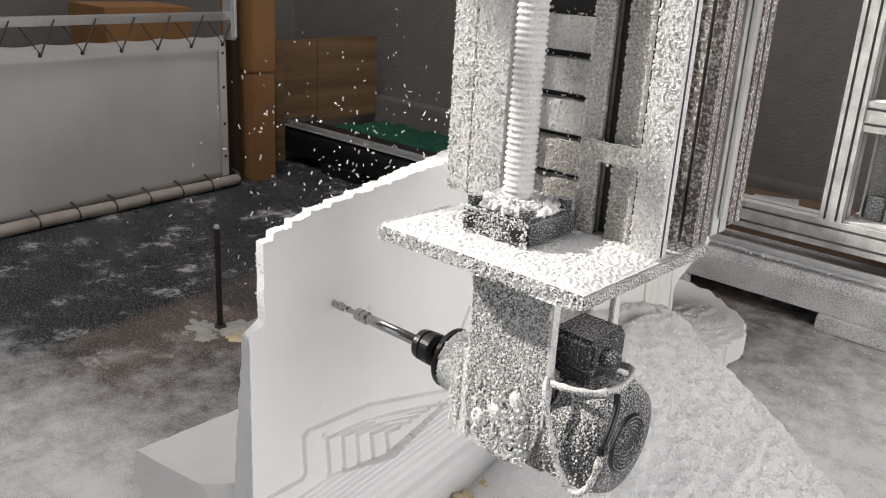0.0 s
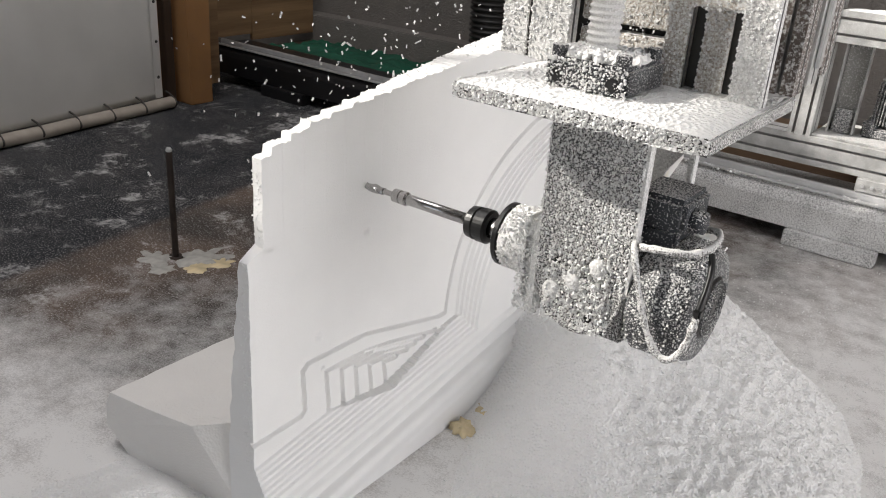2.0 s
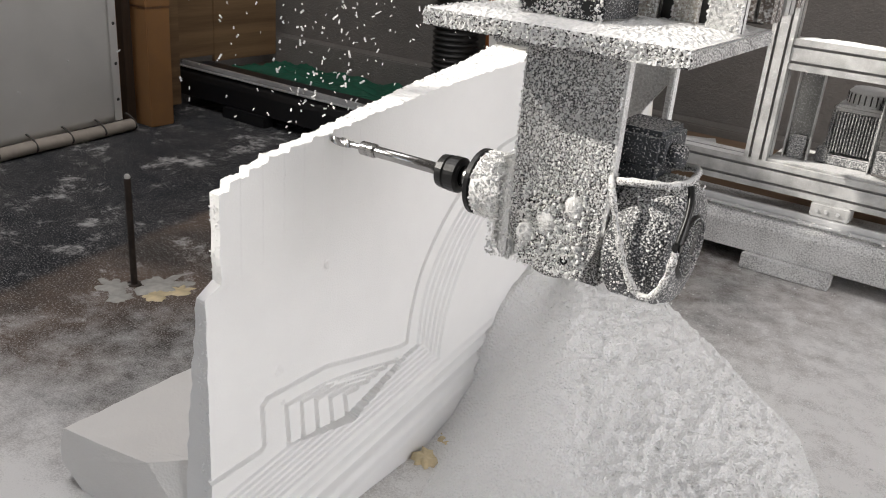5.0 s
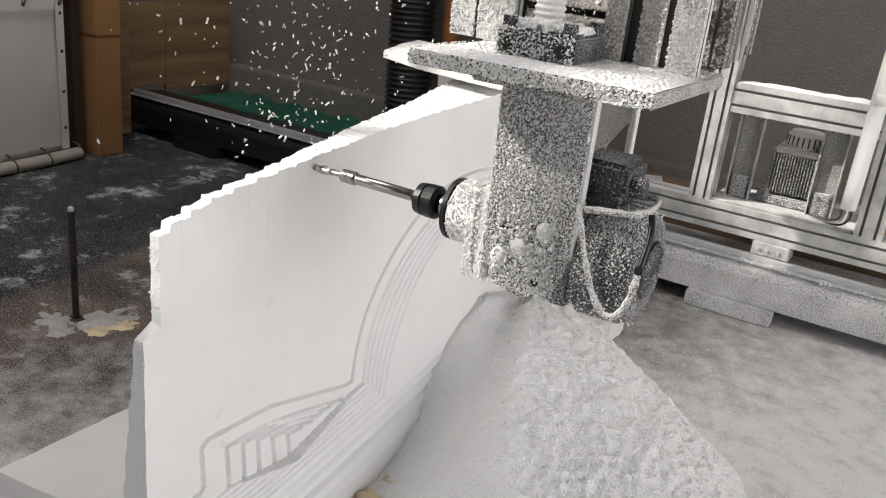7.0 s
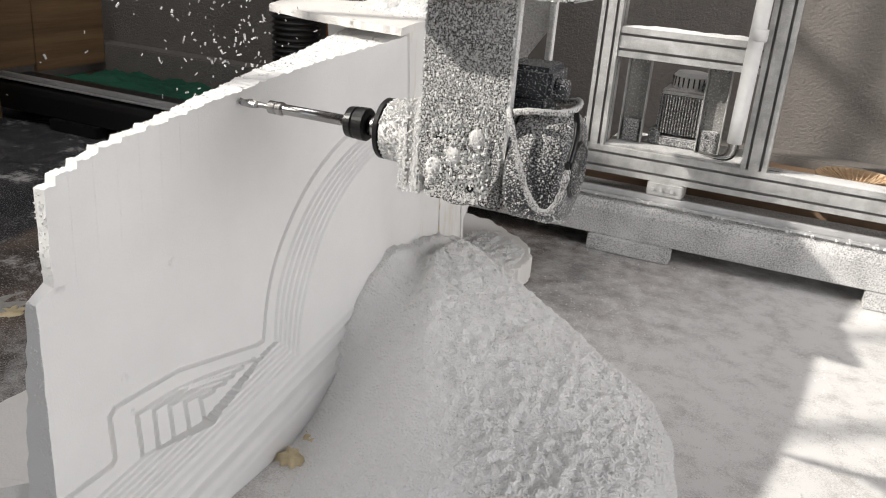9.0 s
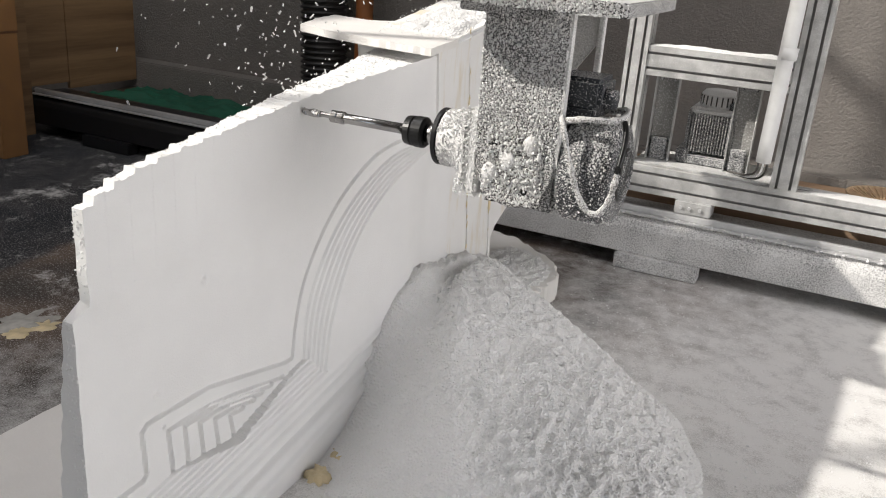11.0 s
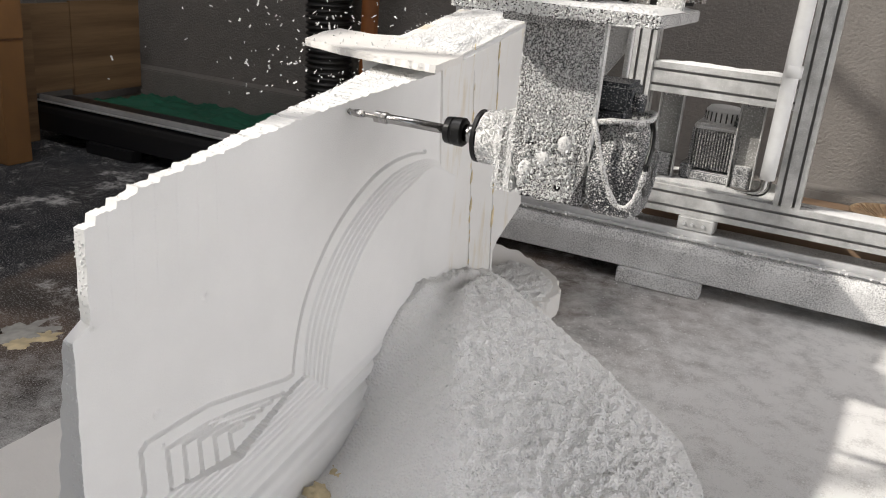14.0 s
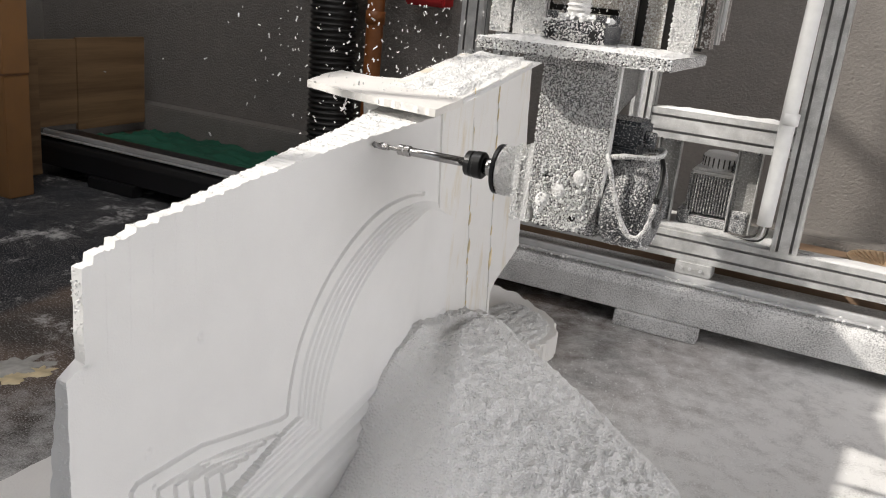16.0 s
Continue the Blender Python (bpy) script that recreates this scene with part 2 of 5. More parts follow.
def thing(name, loc=(0, 0, 0), label="", category="", group="", kind=""):
    ob = new(name)
    ob.empty_display_size = 0.05
    ob.location = loc
    return tagged(ob, label, category, group, kind)


def part(name, bm, material, parent=None, label="", smooth=False, kind=""):
    ob = new(name, to_mesh(bm, name, smooth))
    ob.data.materials.append(material)
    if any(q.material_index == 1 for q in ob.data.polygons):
        ob.data.materials.append(RECESS_SHADE)
    if parent is not None:
        ob.parent = parent
    return tagged(ob, label, kind=kind)


def box(x0, x1, y0, y1, z0, z1, bevel=0.0, seg=2, bm=None):
    bm2 = bmesh.new()
    bmesh.ops.create_cube(bm2, size=1)
    bmesh.ops.scale(bm2, vec=(x1 - x0, y1 - y0, z1 - z0), verts=bm2.verts)
    bmesh.ops.translate(bm2, vec=((x0 + x1) / 2, (y0 + y1) / 2, (z0 + z1) / 2), verts=bm2.verts)
    if bevel:
        bmesh.ops.bevel(bm2, geom=bm2.edges[:], offset=bevel, segments=seg, affect="EDGES")
    return bm2 if bm is None else join(bm, bm2)


def join(bm, other):
    me = bpy.data.meshes.new("tmp")
    other.to_mesh(me)
    other.free()
    bm.from_mesh(me)
    bpy.data.meshes.remove(me)
    return bm


def lathe(profile, axis="X", at=(0, 0, 0), n=32, cap=True):
    """Turn (along, radius) pairs round an axis."""
    bm = bmesh.new()
    rings = []
    for a, r in profile:
        ring = []
        for k in range(n):
            c, s = math.cos(2 * math.pi * k / n) * r, math.sin(2 * math.pi * k / n) * r
            co = {"X": (a, c, s), "Y": (c, a, s), "Z": (c, s, a)}[axis]
            ring.append(bm.verts.new([co[i] + at[i] for i in range(3)]))
        rings.append(ring)
    for r0, r1 in zip(rings, rings[1:]):
        for k in range(n):
            bm.faces.new((r0[k], r0[(k + 1) % n], r1[(k + 1) % n], r1[k]))
    if cap:
        bm.faces.new(rings[0][::-1])
        bm.faces.new(rings[-1])
    bmesh.ops.recalc_face_normals(bm, faces=bm.faces[:])
    return bm


def smooth_path(pts, steps=8):
    out = []
    P = [Vector(p) for p in pts]
    for i in range(len(P) - 1):
        p0, p1, p2, p3 = P[max(i - 1, 0)], P[i], P[i + 1], P[min(i + 2, len(P) - 1)]
        for k in range(steps):
            t = k / steps
            out.append(0.5 * ((2 * p1) + (p2 - p0) * t + (2 * p0 - 5 * p1 + 4 * p2 - p3) * t * t + (3 * p1 - p0 - 3 * p2 + p3) * t ** 3))
    out.append(P[-1])
    return out


def tube(pts, r, n=10, wob=0.0, ribs=None):
    """A round cable or pipe along points; ribs=(pitch, depth) corrugates it."""
    bm = bmesh.new()
    rings = []
    up = Vector((0.13, 0.31, 0.94)).normalized()
    dist = 0.0
    for i, p in enumerate(pts):
        if i:
            dist += (pts[i] - pts[i - 1]).length
        t = (pts[min(i + 1, len(pts) - 1)] - pts[max(i - 1, 0)]).normalized()
        a = t.cross(up)
        if a.length < 0.05:
            a = t.cross(Vector((1, 0, 0)))
        a.normalize()
        b = t.cross(a)
        rr = r * (1 + wob * noise.noise(p * 60))
        if ribs:
            rr += ribs[1] * math.sin(2 * math.pi * dist / ribs[0])
        rings.append([bm.verts.new(p + (a * math.cos(2 * math.pi * k / n) + b * math.sin(2 * math.pi * k / n)) * rr) for k in range(n)])
    for r0, r1 in zip(rings, rings[1:]):
        for k in range(n):
            bm.faces.new((r0[k], r0[(k + 1) % n], r1[(k + 1) % n], r1[k]))
    bm.faces.new(rings[0])
    bm.faces.new(rings[-1][::-1])
    bmesh.ops.recalc_face_normals(bm, faces=bm.faces[:])
    return bm


def line(a, b, n=2):
    a, b = Vector(a), Vector(b)
    return [a.lerp(b, i / (n - 1)) for i in range(n)]


def prism(outline, lo, hi, axis="X", bevel=0.0):
    """A plate with the given outline in the plane across the axis."""
    bm = bmesh.new()
    def co(u, v, w):
        return {"X": (w, u, v), "Y": (u, w, v), "Z": (u, v, w)}[axis]
    a = [bm.verts.new(co(u, v, lo)) for u, v in outline]
    b = [bm.verts.new(co(u, v, hi)) for u, v in outline]
    n = len(outline)
    bm.faces.new(a)
    bm.faces.new(b)
    for k in range(n):
        bm.faces.new((a[k], a[(k + 1) % n], b[(k + 1) % n], b[k]))
    bmesh.ops.recalc_face_normals(bm, faces=bm.faces[:])
    if bevel:
        bmesh.ops.bevel(bm, geom=bm.edges[:], offset=bevel, segments=2, affect="EDGES")
    return bm


def slotted(w, d, length, slots_w=1, slots_d=1, slot=0.012, deep=0.018):
    """Aluminium profile: cross-section w by d with T-slots in its faces, along +Z from 0."""
    pts = []
    def side(n, total):
        marks = []
        for k in range(n):
            c = total * (k + 0.5) / n
            marks += [(c - slot / 2, 0), (c - slot / 2, deep), (c + slot / 2, deep), (c + slot / 2, 0)]
        return [(0, 0)] + marks
    for s, i in side(slots_w, w):
        pts.append((s - w / 2, i - d / 2))
    for s, i in side(slots_d, d):
        pts.append((w / 2 - i, s - d / 2))
    for s, i in side(slots_w, w):
        pts.append((w / 2 - s, d / 2 - i))
    for s, i in side(slots_d, d):
        pts.append((-w / 2 + i, d / 2 - s))
    bm = prism(pts, 0, length, "Z")
    # inner faces of the slots take the second, darker colour as painted shade
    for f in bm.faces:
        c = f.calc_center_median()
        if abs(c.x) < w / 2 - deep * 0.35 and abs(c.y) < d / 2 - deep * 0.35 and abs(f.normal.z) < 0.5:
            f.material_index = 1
    return bm


def turned(bm, m):
    bmesh.ops.transform(bm, matrix=m, verts=bm.verts)
    return bm


ALONG_X = Matrix.Rotation(radians(90), 4, "Y")
ALONG_Y = Matrix.Rotation(radians(-90), 4, "X")

# ---- the shed ----
def structure(name, bm, material, label, category):
    return tagged(part(name, bm, material), label, category, kind="structure")


def crumbs(items):
    """Many little bricks in one mesh: (centre, size triple, turn)."""
    base = np.array([(x, y, z) for x in (-.5, .5) for y in (-.5, .5) for z in (-.5, .5)])
    quad = np.array([(0, 1, 3, 2), (4, 6, 7, 5), (0, 4, 5, 1), (2, 3, 7, 6), (0, 2, 6, 4), (1, 5, 7, 3)])
    V, F = [], []
    for k, (c, s, e) in enumerate(items):
        V.append((base * np.array(s)) @ np.array(Euler(e).to_matrix()).T + np.array(c))
        F.append(quad + 8 * k)
    me = bpy.data.meshes.new("crumbs")
    me.from_pydata(np.concatenate(V).tolist(), [], np.concatenate(F).tolist())
    bm = bmesh.new()
    bm.from_mesh(me)
    bpy.data.meshes.remove(me)
    return bm


structure("floor", box(-5.2, 6.2, -5.7, 3.5, -0.2, 0.0), FLOOR, "dark workshop floor strewn with white foam dust", "floor")
structure("wall_north", box(-5.2, 6.2, 3.32, 3.5, 0, 7), WALL, "plain grey painted workshop wall", "wall")
# unseen ceiling, added to hold back the sky except over the roof lamp
ceil = bmesh.new()
for x0, x1, y0, y1 in ((-5.2, -3.4, -5.7, 3.5), (0.0, 6.2, -5.7, 3.5), (-3.4, 0.0, -5.7, -2.1), (-3.4, 0.0, 1.3, 3.5)):
    box(x0, x1, y0, y1, 7.0, 7.15, bm=ceil)
structure("ceiling", ceil, CEIL, "unseen pale ceiling, left open above the roof lamp", "ceiling")


def wall_with_gap(name, along, at, thick, lo, hi, gap, height, label):
    """A wall across x or y with one opening (from, to, sill, head)."""
    g0, g1, sill, headz = gap
    bm = bmesh.new()
    for a, b, z0, z1 in ((lo, g0, 0, height), (g1, hi, 0, height), (g0, g1, headz, height), (g0, g1, 0, sill)):
        if b - a > 0.01 and z1 - z0 > 0.01:
            if along == "Y":
                box(at, at + thick, a, b, z0, z1, bm=bm)
            else:
                box(a, b, at, at + thick, z0, z1, bm=bm)
    return structure(name, bm, WALL, label, "wall")


# unseen wall, added so that the sun reaches only the upper parts
WEST_WINDOW = (-5.1, -0.4, 4.44, 6.9)
wall_with_gap("wall_west", "Y", -5.2, 0.2, -5.5, 3.32, WEST_WINDOW, 7, "unseen grey wall with a high window opening, added to shape the sunlight")
# unseen walls, added to close the room round the lamps' gaps
wall_with_gap("wall_east", "Y", 6.0, 0.2, -5.5, 3.32, (-3.6, 1.6, 0.0, 3.8), 7, "unseen grey wall with a wide gap by the east lamp")
wall_with_gap("wall_south", "X", -5.7, 0.2, -5.2, 6.2, (-1.7, 1.3, 0.0, 3.4), 7, "unseen grey wall with a gap by the south lamp")
# unseen bars in that opening, added to streak the sunlight
wbar = thing("window_1", (-5.1, -2.75, 4.44), "unseen steel window bars, added to stripe the sunlight", "window", kind="structure")
for k in range(6):
    part("mullion", box(-0.03, 0.03, -2.37 + 0.79 * (k + 0.5), -2.31 + 0.79 * (k + 0.5), 0, 2.46), SLOT, wbar)
part("transom", box(-0.03, 0.03, -2.35, 2.35, 1.1, 1.16), SLOT, wbar)
structure("skirting_ledge", box(-5.0, 6.0, 3.16, 3.319, 0.0, 0.40, 0.008), WALL, "low grey ledge along the workshop wall", "ledge")
structure("yard", box(-60, 60, -60, 60, -0.5, -0.21), plain("yard_concrete", (0.3, 0.29, 0.28), 0.9, 0, 0.15, 1, 0), "pale concrete yard outside the shed", "ground")


# ---- machine bed rail along the wall ----
def bed_rail():
    t = thing("bed_rail", (0, 2.19, 0), "long black steel bed rail partly dusted white", "rail")
    prof = [(0.0, 0.075), (0.0, 0.20), (0.012, 0.235), (0.045, 0.262), (0.33, 0.262), (0.33, 0.0), (0.22, 0.0), (0.22, 0.075)]
    part("beam", prism(prof, -3.75, 5.0, "X", 0.004), RAIL, t)
    part("guide_bar", box(-3.72, 5.0, 0.055, 0.083, 0.264, 0.300, 0.005), STEEL, t, "bright ground steel guide bar")
    part("guide_bar", box(-3.72, 5.0, 0.115, 0.128, 0.264, 0.284, 0.003), STEEL, t, "bright ground steel guide bar")
    part("top_strip", box(-3.72, 5.0, 0.015, 0.045, 0.264, 0.272, 0.002), STEEL, t, "bright steel strip")
    for x in (-3.2, -1.9, -0.7, 0.37, 1.62, 2.9):
        part("foot_plate", box(x, x + 0.40, -0.035, 0.055, 0.002, 0.074, 0.004), RAIL, t)
    rnd = random.Random(4)
    bm = crumbs([((rnd.uniform(-0.5, 3.2), rnd.uniform(0.0, 0.055), 0.268), (rnd.uniform(0.004, 0.012),) * 3, (rnd.random(), rnd.random(), rnd.random())) for k in range(260)])
    part("dust_coat", bm, CRUMB, t, kind="stuff")


bed_rail()


# ---- gantry carriage frame on the rail ----
def profile_x(x0, x1, yc, zc, d, h, sd=1, sh=2):
    """Profile along x, depth d (y), height h (z)."""
    bm = slotted(h, d, x1 - x0, sh, sd)
    return turned(bm, Matrix.Translation((x0, yc, zc)) @ ALONG_X)


def profile_z(xc, yc, z0, z1, w, d, sw=2, sd=1):
    return turned(slotted(w, d, z1 - z0, sw, sd), Matrix.Translation((xc, yc, z0)))


def gantry():
    t = thing("gantry_frame", (0, 2.3, 0.3), "dusty aluminium profile gantry frame standing on the bed rail", "machine frame")
    o = Matrix.Translation((0, -2.3, -0.3))
    def add(name, bm, m, label=""):
        return part(name, turned(bm, o), m, t, label)
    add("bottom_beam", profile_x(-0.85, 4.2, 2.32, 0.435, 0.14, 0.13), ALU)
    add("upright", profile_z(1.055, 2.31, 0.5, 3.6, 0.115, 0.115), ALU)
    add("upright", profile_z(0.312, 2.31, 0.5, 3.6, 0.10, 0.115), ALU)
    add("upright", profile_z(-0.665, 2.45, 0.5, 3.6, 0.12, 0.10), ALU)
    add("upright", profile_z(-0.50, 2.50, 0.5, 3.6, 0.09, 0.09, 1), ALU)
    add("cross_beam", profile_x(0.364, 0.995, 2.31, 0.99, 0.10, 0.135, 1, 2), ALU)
    add("shelf_plate", box(0.364, 0.995, 2.27, 2.62, 0.502, 0.512, 0.002), ALU)
    for x in (0.60, 1.95):
        add("slide_block", box(x, x + 0.17, 2.245, 2.36, 0.302, 0.369, 0.006), ALU, "grey steel slide block under the beam")
        for k in (0.03, 0.07, 0.12):
            add("bolt", lathe([(0, 0.008), (0.008, 0.008)], "Y", (x + k, 2.236, 0.335), 12), STEEL)
    # angle brackets between shelf and cross beam
    for x in (0.405, 0.775):
        br = add("motor_bracket", box(x, x + 0.10, 2.40, 2.416, 0.512, 0.935, 0.003), BRACKET, "grey aluminium bracket plate")
        for dx in (-0.006, 0.10):
            add("bracket_flange", box(x + dx, x + dx + 0.007, 2.365, 2.40, 0.512, 0.935, 0.002), ALU)
        add("bracket_foot", box(x + 0.012, x + 0.088, 2.375, 2.398, 0.514, 0.62, 0.004), DUSTY_FIN)
        for dx, z in ((0.03, 0.60), (0.07, 0.60), (0.03, 0.54), (0.07, 0.54), (0.02, 0.9), (0.08, 0.9)):
            add("bolt", lathe([(0, 0.009), (0.007, 0.008)], "Y", (x + dx, 2.366 if z < 0.7 else 2.392, z), 12), DUSTY_FIN)
    rnd = random.Random(9)
    bm = bmesh.new()
    ridge_cake(bm, 0.37, 0.99, 2.262, 2.355, 1.058, 0.020, rnd, 26, 6)
    add("dust_cake", bm, CRUMB, "white foam dust caked along the beam")
    bm = bmesh.new()
    ridge_cake(bm, 1.16, 2.6, 2.26, 2.385, 0.5, 0.012, rnd, 40, 5)
    add("dust_cake", bm, CRUMB)
    bm = bmesh.new()
    ridge_cake(bm, 0.38, 0.97, 2.42, 2.60, 0.512, 0.016, rnd, 24, 7)
    add("dust_cake", bm, CRUMB)
    # gusset behind the upright's foot
    add("gusset", prism([(2.36, 0.51), (2.62, 0.51), (2.36, 0.80)], 1.03, 1.04, "X"), ALU)
    return t


def ridge_cake(bm, x0, x1, y0, y1, z, h, rnd, nx, ny):
    """A low uneven crust of dust on a level top."""
    ph = rnd.uniform(0, 50)
    V = []
    for i in range(nx + 1):
        row = []
        for j in range(ny + 1):
            u, v = i / nx, j / ny
            e = math.sin(math.pi * v) ** 0.6 * min(1, 6 * u, 6 * (1 - u))
            k = max(0.0, noise.noise((u * 7 + ph, v * 2, 1)) * 0.9 + 0.35) * e * h + (0.001 if e > 0 else -0.001)
            row.append(bm.verts.new((x0 + (x1 - x0) * u, y0 + (y1 - y0) * v, z + k)))
        V.append(row)
    for i in range(nx):
        for j in range(ny):
            bm.faces.new((V[i][j], V[i + 1][j], V[i + 1][j + 1], V[i][j + 1]))
    return bm


gantry()


def geared_motor():
    t = thing("geared_motor", (0.685, 2.50, 0.512), "small dark finned electric motor dusted white, on the frame shelf", "motor")
    part("base", box(-0.135, 0.125, -0.105, 0.09, 0.0, 0.045, 0.008), DUSTY_FIN, t)
    part("foot", box(-0.145, -0.09, -0.112, 0.09, 0.0, 0.075, 0.008), FROST_MOTOR, t)
    part("body", box(-0.105, 0.105, -0.085, 0.085, 0.045, 0.265, 0.030, 3), FROST_MOTOR, t)
    for k in range(17):
        x = -0.104 + 0.013 * k
        part("fin", box(x - 0.0022, x + 0.0022, -0.103, -0.08, 0.062, 0.245, 0.001, 1), DUSTY_FIN, t)
    for k in range(12):
        y = -0.072 + 0.013 * k
        for sx in (-1, 1):
            xa, xb = sorted((sx * 0.10, sx * 0.121))
            part("fin", box(xa, xb, y - 0.0022, y + 0.0022, 0.062, 0.245, 0.001, 1), DUSTY_FIN, t)
    part("shoulder", box(-0.115, 0.115, -0.098, 0.095, 0.246, 0.276, 0.012, 2), FROST_WHITE, t, "white dusted shoulder")
    fan = part("fan_cover", lathe([(0.274, 0.086), (0.29, 0.088), (0.335, 0.085), (0.352, 0.070), (0.356, 0.03)], "Z", n=32), FROST_WHITE, t, "white dusted fan cover")
    for k in range(22):
        a = 2 * math.pi * k / 22
        part("grille_slot", turned(box(-0.0032, 0.0032, 0.083, 0.0885, 0.286, 0.330), Matrix.Rotation(a, 4, "Z")), SLOT, fan)
    part("terminal_box", box(0.06, 0.135, -0.085, 0.0, 0.255, 0.315, 0.010), FROST_MOTOR, t)


geared_motor()


def feed_tube():
    t = thing("cable_tube", (0.93, 2.215, 0.62), "white plastic sleeve hanging down the frame upright", "tube")
    a, b = Vector((0.955, 2.20, 0.62)), Vector((0.985, 2.20, 3.2))
    o = Vector((0.93, 2.215, 0.62))
    part("sleeve", tube([p - o for p in line(a, b, 24)], 0.033, 16, 0.03), PLASTIC_W, t, smooth=True)
    part("collar", tube([p - o for p in line(Vector((0.966, 2.2, 1.07)), Vector((0.968, 2.2, 1.12)), 3)], 0.037, 16), PLASTIC_W, t, smooth=True)
    for k, dx in enumerate((-0.02, 0.0, 0.018)):
        pts = smooth_path([(0.955 + dx, 2.2, 0.64), (0.95 + dx, 2.21, 0.57), (0.90 + dx, 2.27, 0.535 - 0.006 * k), (0.80, 2.33, 0.525)])
        part("wire", tube([p - o for p in pts], 0.005, 8), (CORD, PLASTIC_W, SLOT)[k], t, smooth=True)


feed_tube()


def straw_hat():
    t = thing("woven_tray", (1.52, 2.86, 0.36), "shallow ribbed straw-coloured tray on a board behind the frame", "tray")
    part("rim", lathe([(0.0, 0.08), (0.012, 0.17), (0.05, 0.205), (0.055, 0.20), (0.02, 0.16), (0.012, 0.08)], "Z", n=48, cap=False), STRAW, t)
    part("centre", lathe([(0.0, 0.085), (0.012, 0.083)], "Z", n=32), STRAW, t)
    for k in range(36):
        a = 2 * math.pi * k / 36
        pts = line((0.09, 0, 0.016), (0.2, 0, 0.052), 4)
        part("rib", turned(tube(pts, 0.004, 6), Matrix.Rotation(a, 4, "Z")), STRAW, t)


tagged(part("packing_board", box(-0.55, 2.6, 2.66, 3.15, 0.0, 0.355, 0.01), WOOD_BOARD), "plain brown wooden box standing behind the frame", "box")
straw_hat()


def paper_sheet(name, cx, cy, w, d, turn, z):
    bm = bmesh.new()
    n = 10
    V = [[bm.verts.new(((i / n - 0.5) * w, (j / n - 0.5) * d, 0.002 + 0.006 * abs(noise.noise((i * 0.3 + cx, j * 0.3, 2))) + 0.02 * max(0, i / n - 0.8))) for j in range(n + 1)] for i in range(n + 1)]
    for i in range(n):
        for j in range(n):
            bm.faces.new((V[i][j], V[i + 1][j], V[i + 1][j + 1], V[i][j + 1]))
    ob = part(name, bm, PLASTIC_W, smooth=True)
    ob.location, ob.rotation_euler.z = (cx, cy, z), radians(turn)
    tagged(ob, "white paper sheet lying behind the frame", "paper")


paper_sheet("paper_sheet", -0.19, 2.93, 0.24, 0.20, 20, 0.3555)
paper_sheet("paper_sheet", 0.22, 2.80, 0.16, 0.12, -35, 0.3555)


# ---- far corner: boards, cloth, pipes ----
def far_corner():
    tagged(part("wooden_board", box(-3.73, -3.70, 2.53, 3.155, 0.262, 0.905, 0.003), WOOD), "upright pale wooden board with open grain beside the wall", "board")
    tagged(part("wooden_bench", box(-3.74, -1.2, 2.53, 3.155, 0.0, 0.20, 0.006), WOOD_DARK), "low dark wooden bench behind the rail", "bench")
    tagged(part("wooden_board", box(-3.69, -3.66, 2.10, 2.185, 0.0, 0.90, 0.003), WOOD), "upright pale wooden board with open grain beside the rail", "board")
    tagged(part("wooden_board", box(-3.73, -3.70, 2.0, 2.525, 0.31, 0.895, 0.003), WOOD), "upright pale wooden board with open grain above the rail", "board")
    # crumpled cloth
    bm = bmesh.new()
    nx, ny = 60, 30
    V = [[bm.verts.new((-3.6 + 1.7 * i / nx, 2.56 + 0.57 * j / ny,
                        0.204 + 0.05 * max(0, noise.noise((i * 0.16, j * 0.2, 3)) + 0.3) + 0.02 * abs(noise.noise((i * 0.5, j * 0.4, 8)))))
          for j in range(ny + 1)] for i in range(nx + 1)]
    for i in range(nx):
        for j in range(ny):
            bm.faces.new((V[i][j], V[i + 1][j], V[i + 1][j + 1], V[i][j + 1]))
    tagged(part("green_cloth", bm, GREEN, smooth=True), "crumpled dark green cloth lying on the low bench", "cloth")
    # corrugated extraction duct
    t = thing("duct_hose", (-1.93, 3.02, 0.2), "black corrugated extraction hose standing against the wall", "hose")
    pts = smooth_path([(0.03, 0, 0.0), (0.02, 0, 0.6), (0.0, 0.01, 1.2), (0.02, 0.02, 2.6)], 110)
    part("hose", tube(pts, 0.145, 20, 0, (0.035, 0.010)), HOSE, t, smooth=True)
    t = thing("orange_pipe", (-1.63, 3.05, 0.2), "rust-orange pipe standing against the grey wall", "pipe")
    part("pipe", tube(line((0, 0, 0), (0.0, 0, 2.8), 6), 0.055, 18), ORANGE, t, smooth=True)
    part("pipe_collar", tube(line((0, 0, 1.02), (0.0, 0, 1.10), 3), 0.063, 18), ORANGE, t, smooth=True)
    t = thing("fire_box", (-1.36, 3.25, 1.36), "small red metal box fixed on the grey wall", "box")
    part("case", box(-0.14, 0.14, -0.07, 0.07, 0, 0.3, 0.012), RED, t)
    part("door", box(-0.12, 0.12, -0.078, -0.071, 0.02, 0.28, 0.004), RED, t)


far_corner()


